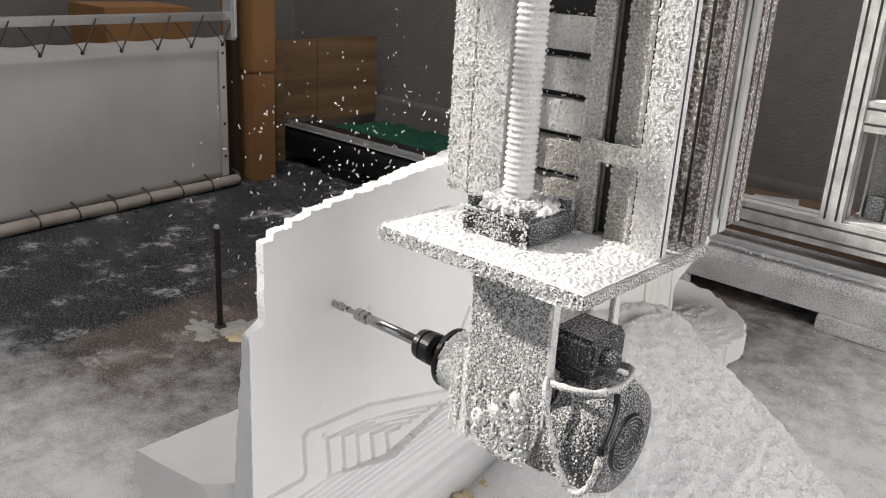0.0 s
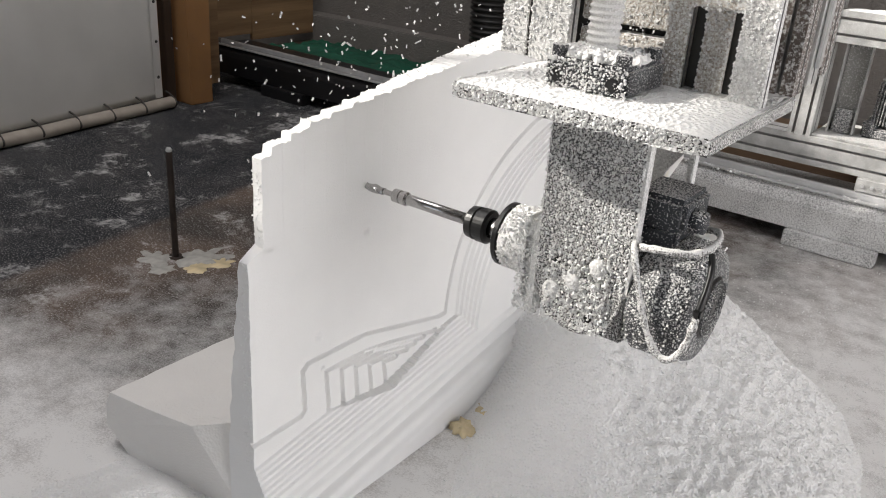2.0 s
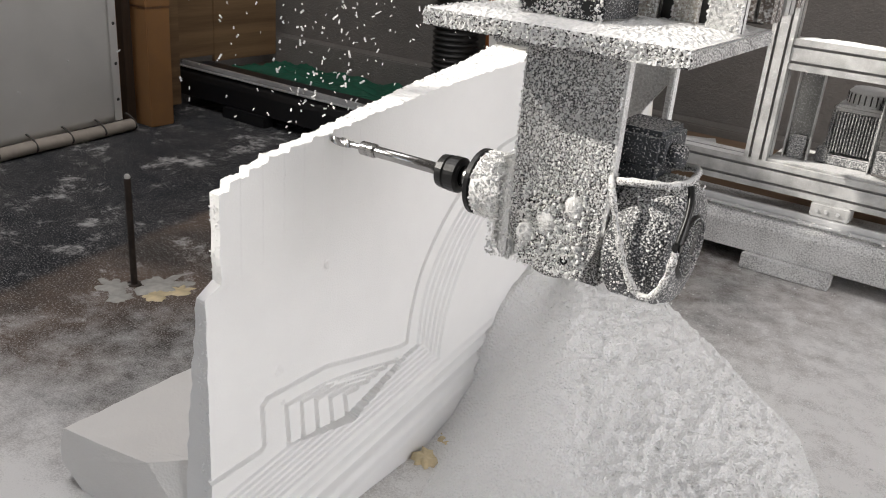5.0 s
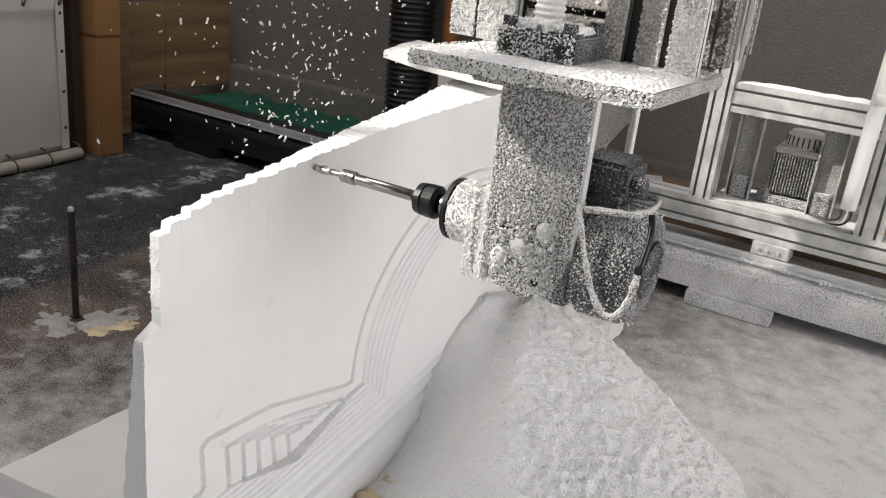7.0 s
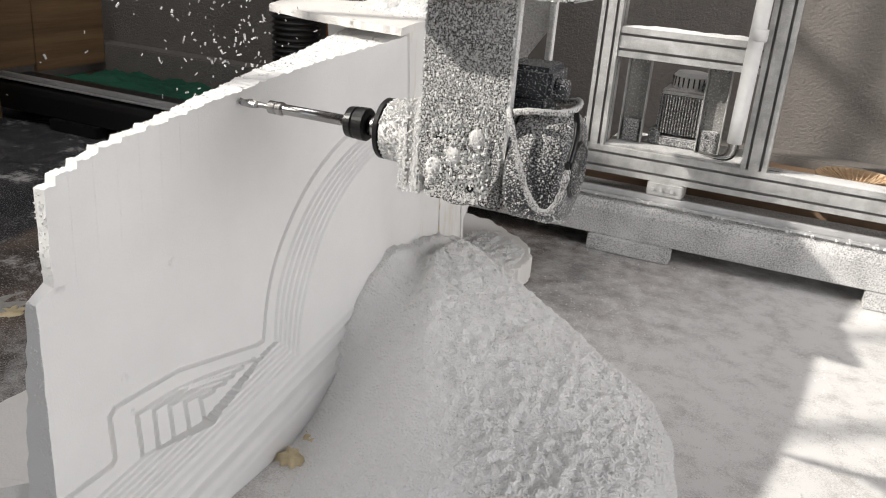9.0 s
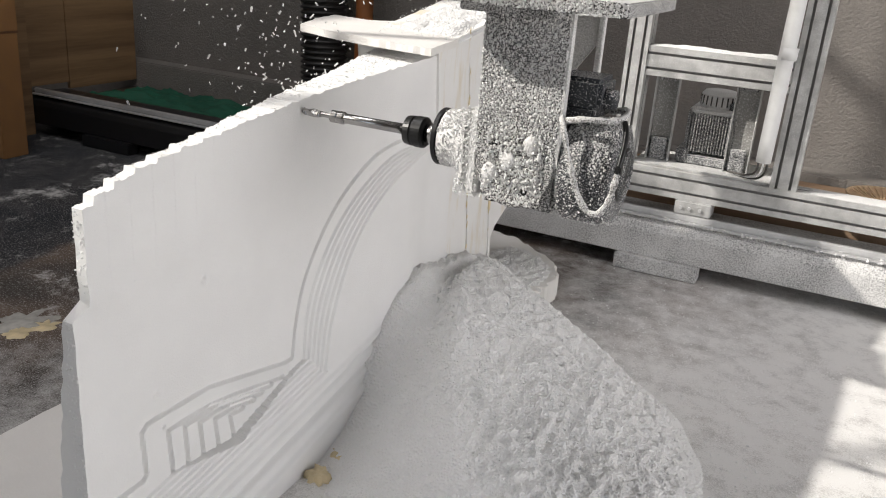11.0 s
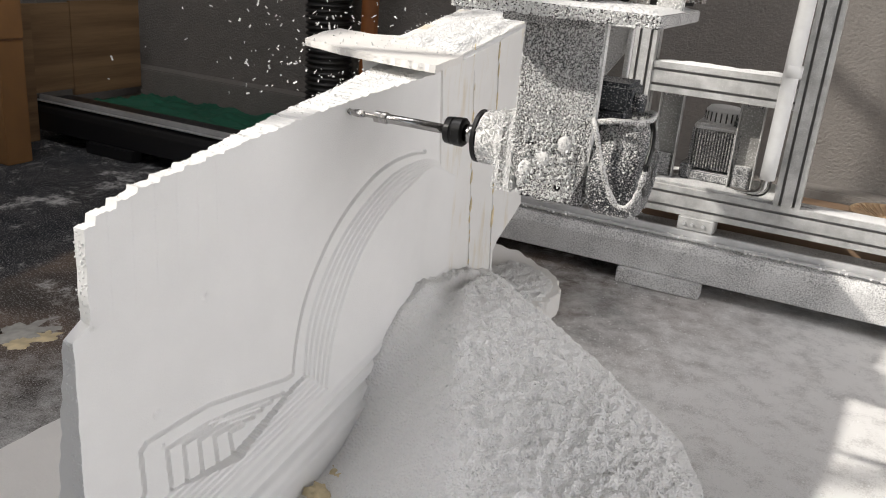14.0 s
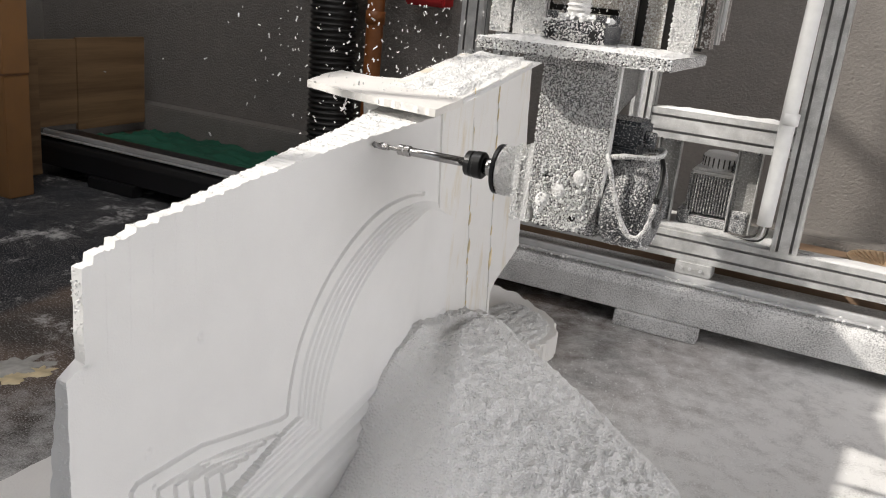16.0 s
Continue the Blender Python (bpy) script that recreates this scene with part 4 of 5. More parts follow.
def heap_height(x, y):
    """Heap of milling crumbs: a ridge that leaves the panel and runs down to the near floor."""
    reach = float(np.interp(y, [e[1] for e in HEAP_EDGE], [e[0] for e in HEAP_EDGE])) + 0.03 * noise.noise((x * 4, y * 5, 9))
    cx = float(np.interp(y, [-0.8, -0.4, 0.02, 0.27, 0.52, 0.8, 1.0, 1.3, 1.5], [0.75, 0.72, 0.52, 0.38, 0.27, 0.16, 0.12, 0.09, 0.06]))
    cz = float(np.interp(y, [-0.8, -0.4, 0.02, 0.27, 0.52, 0.8, 1.0, 1.2, 1.38, 1.5], [-0.03, 0.03, 0.16, 0.26, 0.335, 0.36, 0.335, 0.27, 0.19, 0.12]))
    wz = float(np.interp(y, [-0.8, -0.05, 0.05, 0.16, 0.26, 0.38, 0.52, 0.68, 0.87, 1.1, 1.3, 1.5], [-0.04, -0.02, 0.005, 0.04, 0.11, 0.23, 0.345, 0.385, 0.345, 0.31, 0.24, 0.12]))
    cx = min(cx, reach * 0.8)
    if x < cx:
        u = max(0.0, (x - 0.06) / max(cx - 0.06, 0.01))
        return wz + (cz - wz) * u * u * (3 - 2 * u) - 0.035 * math.sin(math.pi * u) * min(1, max(0, wz) * 6)
    v = (x - cx) / max(reach - cx, 0.05)
    z = cz * (1 - v) * (1 + 0.55 * v)
    if v > 1:
        z = -0.02 - 0.05 * (v - 1)
    return z


def crumb_heap():
    nx, ny = 230, 400
    bm = bmesh.new()
    V = {}
    for i in range(nx + 1):
        for j in range(ny + 1):
            x, y = 0.0 + 1.25 * i / nx, -0.80 + 2.35 * j / ny
            z = heap_height(x, y)
            rough = 0.012 * noise.noise((x * 11, y * 11, 3)) + 0.017 * noise.noise((x * 38, y * 38, 5)) + 0.006 * noise.noise((x * 85, y * 85, 1))
            side = 0.35 + 0.65 * min(1, max(0, (x - 0.75 + 0.75 * y + 0.25) * 4))
            z += rough * min(1, max(0, z) * 14) * side
            V[i, j] = bm.verts.new((x, y, z))
    for i in range(nx):
        for j in range(ny):
            q = [V[i, j], V[i + 1, j], V[i + 1, j + 1], V[i, j + 1]]
            if max(v.co.z for v in q) > -0.004:
                bm.faces.new(q)
    for v in [v for v in bm.verts if not v.link_faces]:
        bm.verts.remove(v)
    tagged(part("crumb_heap", bm, CRUMB, smooth=True), "heap of loose white foam crumbs piled against the panel", "foam heap", kind="stuff")
    # crumbs lying on the heap, and thinly on the floor
    rnd = random.Random(11)
    items = []
    while len(items) < 5000:
        x, y = rnd.uniform(0.12, 1.15), rnd.uniform(-0.7, 1.45)
        if x + 0.75 * y < 0.55 + rnd.gauss(0, 0.07):
            continue
        z = heap_height(x, y)
        if z > 0.004:
            s = rnd.uniform(0.0022, 0.0045)
            items.append(((x, y, z + rnd.uniform(-0.002, 0.005)), (s, s * rnd.uniform(0.7, 1.3), s * 0.8), (rnd.random() * 3, rnd.random() * 3, rnd.random() * 3)))
    for k in range(3000):
        x, y = rnd.gauss(0.95, 0.5), rnd.gauss(0.8, 0.6)
        if x > 0.2:
            s = rnd.uniform(0.0015, 0.005)
            items.append(((x, y, 0.001), (s, s, s), (rnd.random() * 3, rnd.random() * 3, 0)))
    tagged(part("loose_crumbs", crumbs(items), CRUMB), "loose white foam crumbs scattered over heap and floor", "foam crumbs", kind="stuff")
    # small drift beside the base
    bm = bmesh.new()
    nx, ny = 40, 30
    W = [[bm.verts.new((-0.75 + 0.85 * i / nx, -1.35 + 0.70 * j / ny,
                        -0.012 + 0.085 * math.exp(-((i / nx - 0.62) / 0.25) ** 2 - ((j / ny - 0.62) / 0.26) ** 2) * (1 + 0.5 * noise.noise((i * 0.3, j * 0.3, 4))) + 0.006 * noise.noise((i * 0.9, j * 0.9, 1))))
          for j in range(ny + 1)] for i in range(nx + 1)]
    for i in range(nx):
        for j in range(ny):
            bm.faces.new((W[i][j], W[i + 1][j], W[i + 1][j + 1], W[i][j + 1]))
    tagged(part("crumb_drift", bm, CRUMB, smooth=True), "low drift of white foam crumbs beside the foam base", "foam heap", kind="stuff")


crumb_heap()


# torn slab under the stock
def torn_slab():
    outline = curve([(-0.30, 1.25), (0.02, 1.20), (0.22, 1.36), (0.255, 1.44), (0.27, 1.57), (0.20, 1.75), (0.05, 1.88), (-0.10, 1.98), (-0.28, 2.0)], 9)
    def torn(x, y, k):
        return 0.026 * noise.noise((x * 20, y * 20, k)) + 0.012 * noise.noise((x * 60, y * 60, k))
    t = thing("torn_foam_slab", (0, 0, 0), "torn rounded slab of white foam lying under the block", "foam slab")
    part("slab", prism([(x + torn(x, y, 1), y + torn(x, y, 7)) for x, y in outline], 0.0, 0.105, "Z", 0.004), FOAM_ROUGH, t)
    bm = bmesh.new()                                          # crumbs heaped on its top
    n = 60
    V = {}
    for i in range(n + 1):
        for j in range(n + 1):
            x, y = -0.06 + 0.33 * i / n, 1.24 + 0.62 * j / n
            r = math.hypot((x + 0.02) / 0.26, (y - 1.52) / 0.31)
            z = 0.107 + 0.045 * max(0.0, 1 - r) + (0.010 * noise.noise((x * 30, y * 30, 2)) + 0.007 * noise.noise((x * 75, y * 75, 4))) - 0.05 * max(0.0, r - 0.92)
            V[i, j] = bm.verts.new((x, y, z))
    for i in range(n):
        for j in range(n):
            q = [V[i, j], V[i + 1, j], V[i + 1, j + 1], V[i, j + 1]]
            if max(v.co.z for v in q) > 0.1035:
                bm.faces.new(q)
    for v in [v for v in bm.verts if not v.link_faces]:
        bm.verts.remove(v)
    part("crumb_cover", bm, CRUMB, t, "loose white foam crumbs", smooth=True)


torn_slab()


# ---- milling head on its column: one moving thing ----
def milling_head():
    t = thing("milling_head", (0, 0, 0), "horizontal milling spindle on a column caked with foam dust", "milling machine")
    # carrier plate
    part("carrier_plate", box(0.397, 0.853, -0.095, 0.315, 1.345, 1.372, 0.003), FROST_PLATE, t, "thick steel plate under white dust")
    bm = bmesh.new()
    crust(bm, 0.402, 0.848, -0.09, 0.30, 1.372, 60, 50)
    part("dust_cover", bm, CRUMB, t, "white foam dust lying on the plate")
    # face plate, rounded below
    out = [(0.525, 1.345), (0.735, 1.345), (0.735, 1.02)]
    out += [(0.63 + 0.105 * math.cos(a), 1.02 + 0.105 * math.sin(a)) for a in [-math.pi * k / 16 for k in range(1, 16)]] + [(0.525, 1.02)]
    fp = part("face_plate", prism(out, 0.040, 0.062, "Y", 0.002), FROST_PLATE, t, "dark steel plate speckled with dust")
    # pale strip added for the side light that catches the plate's right edge
    part("lit_edge_strip", box(0.7355, 0.742, 0.041, 0.061, 1.02, 1.344), FROST_WHITE, t)
    part("mount_block", box(0.49, 0.72, -0.02, 0.24, 1.325, 1.3445, 0.003), FROST_PLATE, t)
    for x, z, r in ((0.578, 1.050, 0.008), (0.667, 0.958, 0.009)):
        part("bolt_hole", lathe([(0.036, r), (0.0395, r * 0.8)], "Y", (x, 0, z), 14), BLACK, fp)
    for x, z, r in ((0.672, 1.060, 0.022), (0.618, 1.020, 0.022), (0.572, 0.988, 0.022)):
        part("bolt_cap", clump((x, 0.037, z), r * 0.92, 0.38), FROST_WHITE, fp, "bolt head under a cap of dust", smooth=True)
    # spindle housing between the plates
    part("housing", box(0.535, 0.74, 0.063, 0.235, 0.91, 1.12, 0.012), FROST_PLATE, t)
    part("housing_flange", box(0.500, 0.534, 0.045, 0.235, 0.918, 1.118, 0.010), FROST_SNOW, t)
    part("housing_flange", box(0.478, 0.499, 0.055, 0.225, 0.925, 1.108, 0.012), FROST_SNOW, t)
    part("gusset", prism([(0.56, 1.344), (0.735, 1.344), (0.735, 1.262), (0.69, 1.205), (0.665, 1.15), (0.56, 1.13)], 0.245, 0.258, "Y", 0.002), FROST_WHITE, t, "pale stiffening plate")
    part("stay", box(0.7355, 0.750, 0.24, 0.262, 1.10, 1.344, 0.002), FROST_WHITE, t)
    ax = (0, 0.14, 1.022)
    part("nose", lathe([(0.408, 0.058), (0.412, 0.064), (0.47, 0.066), (0.478, 0.07)], "X", ax, 40), FROST_SNOW, t, "white dusted bearing nose", smooth=True)
    part("nose_ring", lathe([(0.396, 0.060), (0.398, 0.067), (0.4075, 0.067)], "X", ax, 40), BLACK, t, "black ring")
    part("spindle_shaft", lathe([(0.355, 0.022), (0.372, 0.024), (0.396, 0.026)], "X", ax, 28), CHROME, t, "turned steel spindle nose", smooth=True)
    part("collet_nut", lathe([(0.302, 0.024), (0.306, 0.034), (0.322, 0.036), (0.324, 0.033), (0.330, 0.033), (0.332, 0.037), (0.352, 0.037), (0.357, 0.032)], "X", ax, 32), BLACK, t, "black steel collet nut")
    tool = part("milling_tool", lathe([(0.128, 0.0115), (0.132, 0.0125), (0.302, 0.0125)], "X", ax, 24), CHROME, t, "long bright steel tool shank", smooth=True)
    part("tool_collar", lathe([(0.088, 0.012), (0.091, 0.0155), (0.108, 0.0155), (0.110, 0.0135), (0.114, 0.0135), (0.116, 0.016), (0.126, 0.016), (0.130, 0.013)], "X", ax, 24), CHROME, tool)
    part("cutter", lathe([(0.058, 0.0065), (0.088, 0.0065)], "X", ax, 16), CHROME, tool)
    bm = bmesh.new()
    rings = []
    for k in range(15):                                       # fluted cutter
        a = k / 14 * 2.2
        x = 0.004 + 0.054 * k / 14
        r = 0.0105 if k else 0.006
        rings.append([bm.verts.new((x, ax[1] + math.cos(a + q * math.pi / 4) * r * (1 if q % 2 == 0 else 0.72), ax[2] + math.sin(a + q * math.pi / 4) * r * (1 if q % 2 == 0 else 0.72))) for q in range(8)])
    for a, b in zip(rings, rings[1:]):
        for q in range(8):
            bm.faces.new((a[q], a[(q + 1) % 8], b[(q + 1) % 8], b[q]))
    bm.faces.new(rings[0])
    bm.faces.new(rings[-1])
    bmesh.ops.recalc_face_normals(bm, faces=bm.faces[:])
    part("cutter_flutes", bm, CHROME, tool)
    # motor behind the housing
    mx = (0, 0.15, 1.005)
    motor = part("motor", lathe([(0.741, 0.108), (0.752, 0.118), (0.84, 0.116), (0.868, 0.104), (0.876, 0.085)], "X", mx, 40), FROST_MOTOR, t, "dark motor speckled with dust", smooth=True)
    part("fan_grille", lathe([(0.8765, 0.060), (0.880, 0.056), (0.883, 0.03)], "X", mx, 32), BLACK, motor, "black fan grille")
    for k in range(6):
        r = 0.016 + 0.0075 * k
        part("grille_wire", ring_x(0.8835, mx, r, 0.0018), FROST_MOTOR, motor)
    part("terminal_box", box(0.695, 0.812, 0.085, 0.205, 1.145, 1.208, 0.010), DARK_BOX, t, "dark box lid with little dust")
    part("terminal_neck", box(0.71, 0.795, 0.10, 0.20, 1.10, 1.146, 0.005), DARK_BOX, t)
    part("cable_gland", lathe([(0.812, 0.022), (0.84, 0.02)], "X", (0, 0.13, 1.165), 16), DARK_BOX, t, smooth=True)
    hoop = [Vector((0.792 + 0.080 * math.cos(a), 0.120 + 0.085 * math.sin(a), 1.128 + 0.010 * math.cos(a) + 0.004 * math.sin(3 * a))) for a in [2 * math.pi * k / 64 for k in range(65)]]
    part("cable_hoop", tube(hoop, 0.0068, 10, 0.5), COAT, t, "power cable furred with dust", smooth=True)
    loop = smooth_path([(0.735, 0.05, 1.13), (0.752, 0.025, 1.112), (0.764, 0.02, 1.085), (0.780, 0.018, 1.045), (0.803, 0.016, 0.995), (0.830, 0.018, 0.955), (0.858, 0.022, 0.945), (0.878, 0.03, 0.968), (0.889, 0.035, 1.01), (0.892, 0.04, 1.045)], 10)
    part("cable_loop", tube(loop, 0.0068, 10, 0.5), COAT, t, "power cable furred with dust", smooth=True)
    loop2 = smooth_path([(0.892, 0.04, 1.045), (0.893, 0.055, 1.075), (0.889, 0.075, 1.105), (0.878, 0.09, 1.13)], 8)
    part("cable_loop", tube(loop2, 0.0068, 10, 0.1), BLACK, t, "bare black cable", smooth=True)
    part("cable_clip", box(0.884, 0.900, 0.030, 0.052, 1.03, 1.05, 0.004), BLACK, t)
    # bearing block and screw
    part("bearing_block", box(0.52, 0.672, -0.004, 0.145, 1.3735, 1.428, 0.008), FROST_MOTOR, t, "dark bearing block dusted white")
    for x, y in ((0.538, 0.012), (0.655, 0.012), (0.655, 0.128), (0.538, 0.128)):
        part("block_bolt", lathe([(1.428, 0.013), (1.445, 0.013)], "Z", (x, y, 0), 12), FROST_MOTOR, t)
    for x in (0.545, 0.648):
        part("block_hole", lathe([(-0.0065, 0.0115), (-0.0045, 0.0115)], "Y", (x, 0, 1.398), 14), BLACK, t)
    rnd = random.Random(3)
    items = []
    for k in range(420):
        a, r = rnd.uniform(0, 6.28), rnd.uniform(0.03, 0.10)
        s = rnd.uniform(0.004, 0.013)
        items.append(((0.592 + r * math.cos(a) * 0.75, 0.075 + r * math.sin(a) * 0.75, 1.430 + rnd.uniform(0, 0.012) * (1 - r * 8)), (s, s, s * 0.7), (a, r * 40, a * 3)))
    bm = crumbs(items)
    part("dust_coat", bm, CRUMB, t, "clumps of white dust", kind="stuff")
    part("ball_screw", tube(line((0.575, 0.09, 1.425), (0.575, 0.09, 2.6), 560), 0.0275, 20, 0.03, (0.0112, 0.0019)), FROST_WHITE, t, "ribbed screw cover caked in dust", smooth=True)
    # column of profiles
    zt = 2.60
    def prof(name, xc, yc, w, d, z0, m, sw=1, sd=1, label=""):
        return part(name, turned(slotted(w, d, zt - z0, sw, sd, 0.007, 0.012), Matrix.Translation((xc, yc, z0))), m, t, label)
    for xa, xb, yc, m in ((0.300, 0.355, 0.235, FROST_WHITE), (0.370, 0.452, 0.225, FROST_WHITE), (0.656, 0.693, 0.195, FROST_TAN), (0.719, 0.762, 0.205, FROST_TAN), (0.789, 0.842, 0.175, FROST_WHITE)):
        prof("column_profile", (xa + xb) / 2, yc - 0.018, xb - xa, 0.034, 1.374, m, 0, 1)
    # near-black strips added to paint the shade between the profiles
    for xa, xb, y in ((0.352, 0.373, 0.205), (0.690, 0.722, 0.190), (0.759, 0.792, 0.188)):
        part("shade_strip", box(xa, xb, y, y + 0.006, 1.374, zt), SLOT, t, "added strip coloured as the shade between the profiles")
    for k in range(9):
        z0 = 1.380 + 0.078 * k + (0.32 if k > 4 else 0)
        part("ladder_slat", box(0.453, 0.655, 0.235, 0.275, z0, z0 + 0.063, 0.003), FROST_TAN if k < 2 else FROST_WHITE, t)
    part("cross_strap", box(0.665, 0.800, 0.143, 0.157, 1.52, 1.555, 0.003), FROST_TAN, t)
    # dark sheet added behind the profiles, coloured as the shade in there
    part("shade_backing", box(0.32, 0.84, 0.285, 0.295, 1.38, zt), SLOT, t)
    prof("side_profile", 0.845, 0.240, 0.05, 0.056, 1.39, FROST_BROWN, 1, 1)
    prof("side_profile", 0.850, 0.300, 0.05, 0.060, 1.40, ALU, 1, 1)
    prof("side_profile", 0.848, 0.356, 0.06, 0.050, 1.41, FROST_BROWN, 1, 1)
    prof("rear_profile", 0.36, 0.38, 0.08, 0.16, 1.374, ALU, 1, 2)
    part("chrome_guide", box(0.8765, 0.884, 0.285, 0.305, 1.43, zt, 0.002), STEEL, t)
    # crumbs that cling to faces and edges
    rnd = random.Random(17)
    items = []
    def cling(n, xr, yr, zr, lo=0.0016, hi=0.0042):
        for k in range(n):
            s = lo + (hi - lo) * rnd.random() ** 2
            items.append(((rnd.uniform(*xr), rnd.uniform(*yr), rnd.uniform(*zr)), (s * rnd.uniform(0.7, 1.5), s * 0.8, s * rnd.uniform(0.7, 1.5)), (rnd.random() * 3, rnd.random() * 3, rnd.random() * 3)))
    cling(2400, (0.527, 0.733), (0.038, 0.040), (1.02, 1.34))
    cling(1300, (0.55, 0.71), (0.038, 0.040), (0.925, 1.02))
    for x in (0.5245, 0.7355):
        cling(420, (x - 0.001, x + 0.001), (0.038, 0.06), (0.99, 1.34))
    cling(1500, (0.399, 0.851), (-0.097, -0.094), (1.347, 1.372))
    cling(600, (0.395, 0.398), (-0.09, 0.3), (1.347, 1.374))
    cling(700, (0.478, 0.534), (0.044, 0.048), (0.92, 1.115))
    for k in range(750):
        a = rnd.uniform(0, 6.283)
        x = rnd.uniform(0.745, 0.868)
        rr = 0.1175 if x < 0.84 else 0.112
        s = rnd.uniform(0.0016, 0.0036)
        items.append(((x, mx[1] + rr * math.cos(a), mx[2] + rr * math.sin(a)), (s, s, s), (a, x * 90, a * 2)))
    for k in range(1100):
        a = rnd.uniform(0, 6.283)
        x = rnd.uniform(0.412, 0.478)
        s = rnd.uniform(0.0016, 0.0036)
        items.append(((x, ax[1] + 0.066 * math.cos(a), ax[2] + 0.066 * math.sin(a)), (s, s, s), (a, x * 90, a * 2)))
    for xa, xb, yf in ((0.300, 0.355, 0.20), (0.370, 0.452, 0.19), (0.656, 0.693, 0.16), (0.719, 0.762, 0.17), (0.789, 0.842, 0.14)):
        cling(int(15000 * (xb - xa)), (xa, xb), (yf - 0.002, yf), (1.38, 2.0))
        for x in (xa, xb):
            cling(300, (x - 0.001, x + 0.001), (yf - 0.001, yf + 0.004), (1.38, 2.0))
    cling(700, (0.455, 0.655), (0.233, 0.235), (1.38, 1.77))
    cling(300, (0.665, 0.80), (0.141, 0.157), (1.518, 1.557))
    cling(700, (0.56, 0.70), (0.030, 0.039), (0.955, 1.085), 0.002, 0.0055)
    cling(260, (0.43, 0.476), (0.07, 0.21), (1.06, 1.09))
    cling(420, (0.52, 0.672), (-0.006, -0.003), (1.374, 1.428))
    part("dust_coat", crumbs(items), CRUMB, t, "foam crumbs clinging to the machine", kind="stuff")
    return t


def clump(c, r, flat):
    """A crumbly knob of dust."""
    bm = bmesh.new()
    bmesh.ops.create_icosphere(bm, subdivisions=3, radius=r)
    for v in bm.verts:
        n = 1 + 0.22 * noise.noise(v.co * 90 + Vector(c) * 50) + 0.12 * noise.noise(v.co * 260)
        v.co = Vector((v.co.x * n, v.co.y * n * flat, v.co.z * n)) + Vector(c)
    return bm


def ring_x(x, c, r, w):
    pts = [Vector((x, c[1] + r * math.cos(a), c[2] + r * math.sin(a))) for a in [2 * math.pi * k / 28 for k in range(29)]]
    return tube(pts, w, 6)


def crust(bm, x0, x1, y0, y1, z, nx, ny):
    V = []
    for i in range(nx + 1):
        row = []
        for j in range(ny + 1):
            u, v = i / nx, j / ny
            e = min(1, 14 * u, 14 * (1 - u), 14 * v, 14 * (1 - v))
            row.append(bm.verts.new((x0 + (x1 - x0) * u, y0 + (y1 - y0) * v, z + e * (0.0072 + 0.0030 * noise.noise((u * 14, v * 12, 1)) + 0.0022 * noise.noise((u * 44, v * 40, 2))) - 0.0005)))
        V.append(row)
    for i in range(nx):
        for j in range(ny):
            bm.faces.new((V[i][j], V[i + 1][j], V[i + 1][j + 1], V[i][j + 1]))


def slim(head, x0=0.525, k=0.87, below=1.3445):
    """Draw in the spindle unit under the carrier plate along its axis."""
    for ob in head.children_recursive:
        for v in ob.data.vertices:
            if v.co.x > x0 and v.co.z < below:
                v.co.x = x0 + (v.co.x - x0) * k


HEAD = milling_head()
slim(HEAD)


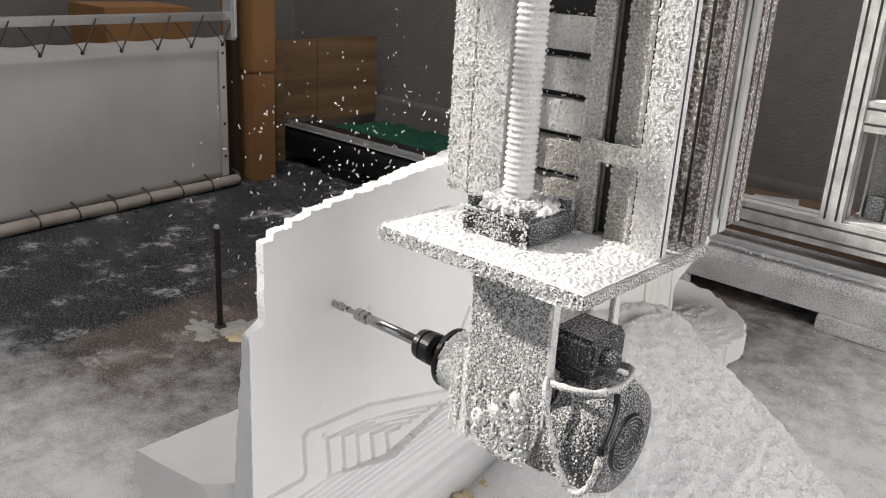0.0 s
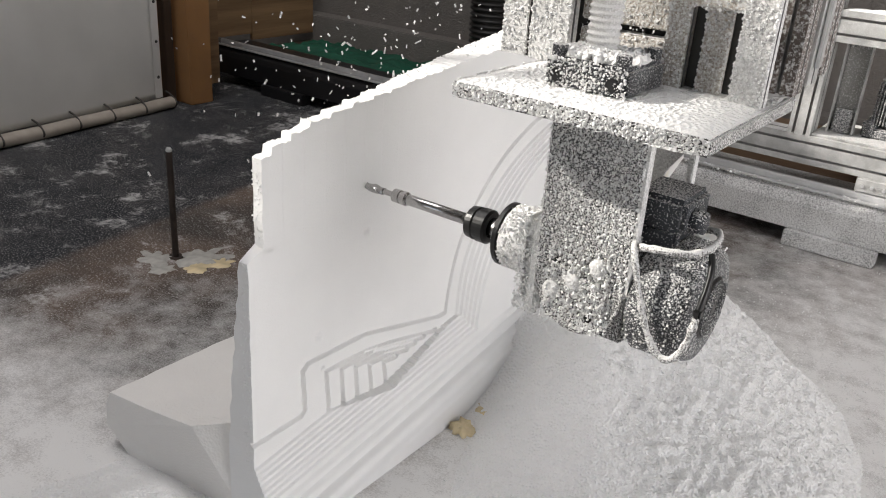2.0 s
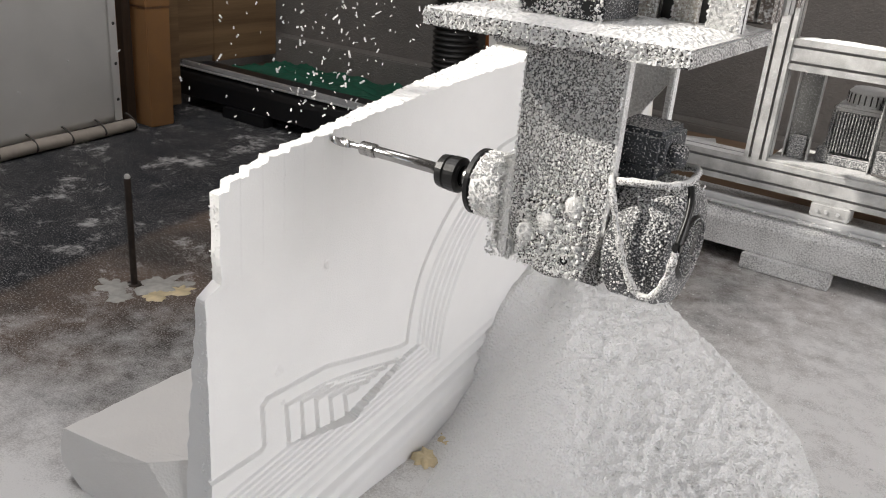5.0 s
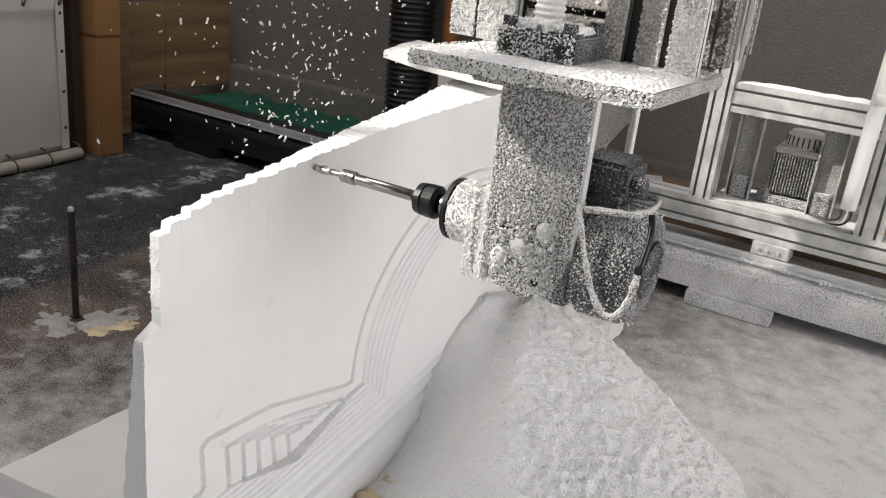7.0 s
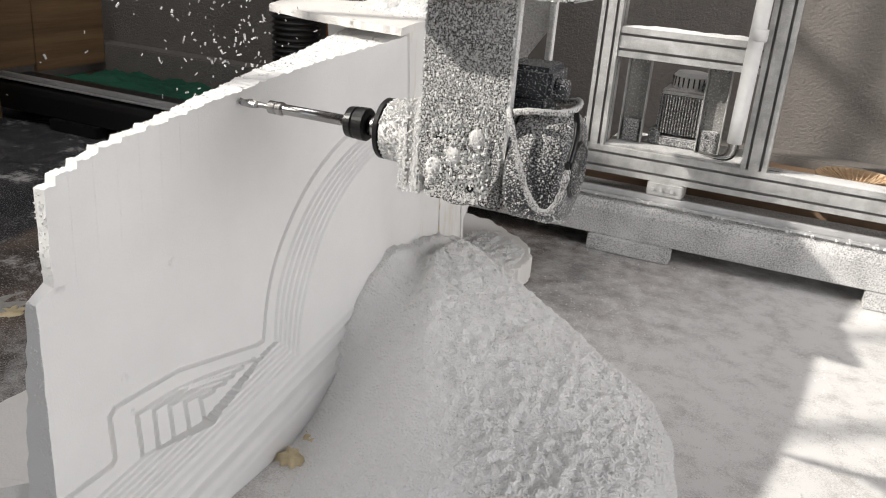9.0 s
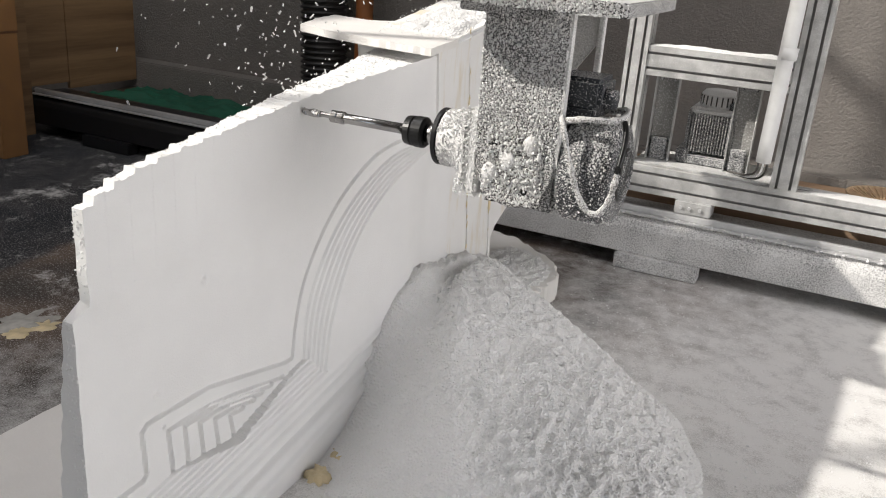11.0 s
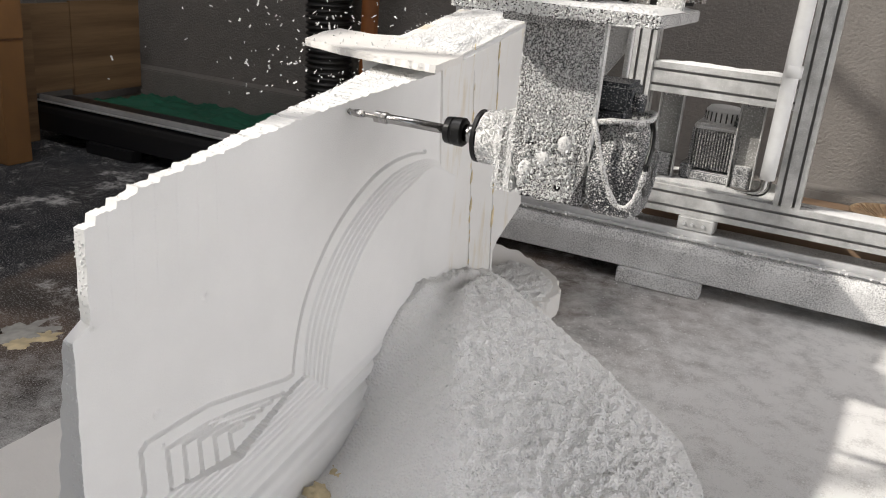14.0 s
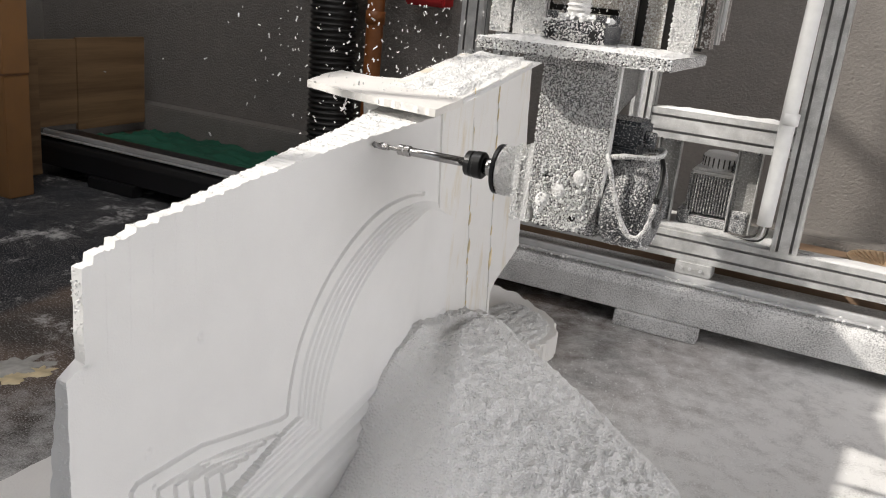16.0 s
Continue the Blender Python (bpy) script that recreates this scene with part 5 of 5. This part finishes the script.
# ---- chips in the air ----
def chip_cloud(seed, count, spread):
    """Flakes thrown up from the cutter, seen from the cutter as origin."""
    rnd = random.Random(seed)
    items = []
    for k in range(count):
        u = rnd.random() ** 0.7
        x = -0.10 - 0.9 * u * rnd.random() * spread
        y = 0.15 + 1.2 * u * rnd.random() * spread - 0.2 * rnd.random()
        z = rnd.uniform(-0.15, 0.55) * (0.4 + 0.6 * u) + 0.05
        s = rnd.uniform(0.0022, 0.0052)
        items.append(((x, y, z), (s * rnd.uniform(1, 3.5), s, s * 0.6), (rnd.random() * 6, rnd.random() * 6, rnd.random() * 6)))
    bm = crumbs(items)
    return tagged(part("flying_chips", bm, CRUMB), "white foam chips flying up from the cutter", "foam chips", "flying chips", "stuff")


CHIPS = [chip_cloud(21, 120, 0.85), chip_cloud(22, 105, 1.1), chip_cloud(23, 100, 1.4)]

HEAD_ROWS = [
    (0, -0.589, -0.295),
    (0.5, -0.557, -0.290),
    (1, -0.526, -0.279),
    (1.5, -0.495, -0.262),
    (2, -0.484, -0.226),
    (2.5, -0.489, -0.189),
    (3, -0.494, -0.153),
    (3.5, -0.500, -0.115),
    (4, -0.502, -0.079),
    (4.5, -0.500, -0.045),
    (5, -0.468, -0.040),
    (5.75, -0.421, -0.037),
    (6.5, -0.374, -0.034),
    (7, -0.342, -0.031),
    (7.5, -0.312, -0.028),
    (8, -0.289, -0.021),
    (8.5, -0.250, -0.019),
    (9, -0.223, -0.018),
    (9.5, -0.193, -0.017),
    (12, -0.031, -0.003),
    (12.5, -0.000, -0.000),
    (13, 0.031, 0.002),
    (13.5, 0.064, 0.005),
    (14, 0.097, 0.009),
    (14.5, 0.128, 0.011),
    (15, 0.161, 0.015),
    (15.5, 0.194, 0.018),
    (16, 0.227, 0.019),
]


def head_at(t):
    ts = [r[0] for r in HEAD_ROWS]
    return float(np.interp(t, ts, [r[1] for r in HEAD_ROWS])), float(np.interp(t, ts, [r[2] for r in HEAD_ROWS]))


def motions():
    walk(HEAD, [(t, pose(0, y, z)) for t, y, z in HEAD_ROWS])
    for k, ob in enumerate(CHIPS):
        rows = []
        for i in range(33):
            t = i * 0.5
            y, z = head_at(t)
            a = 2.1 * k + t * 1.7
            rows.append((t, pose(0.02 + 0.05 * math.sin(a * 1.3), 0.14 + y + 0.06 * math.sin(a), 1.02 + z + 0.05 * math.cos(a * 1.1), 5 * math.sin(a), 6 * math.cos(a * 0.8), 8 * math.sin(a * 0.6))))
        walk(ob, rows)


motions()
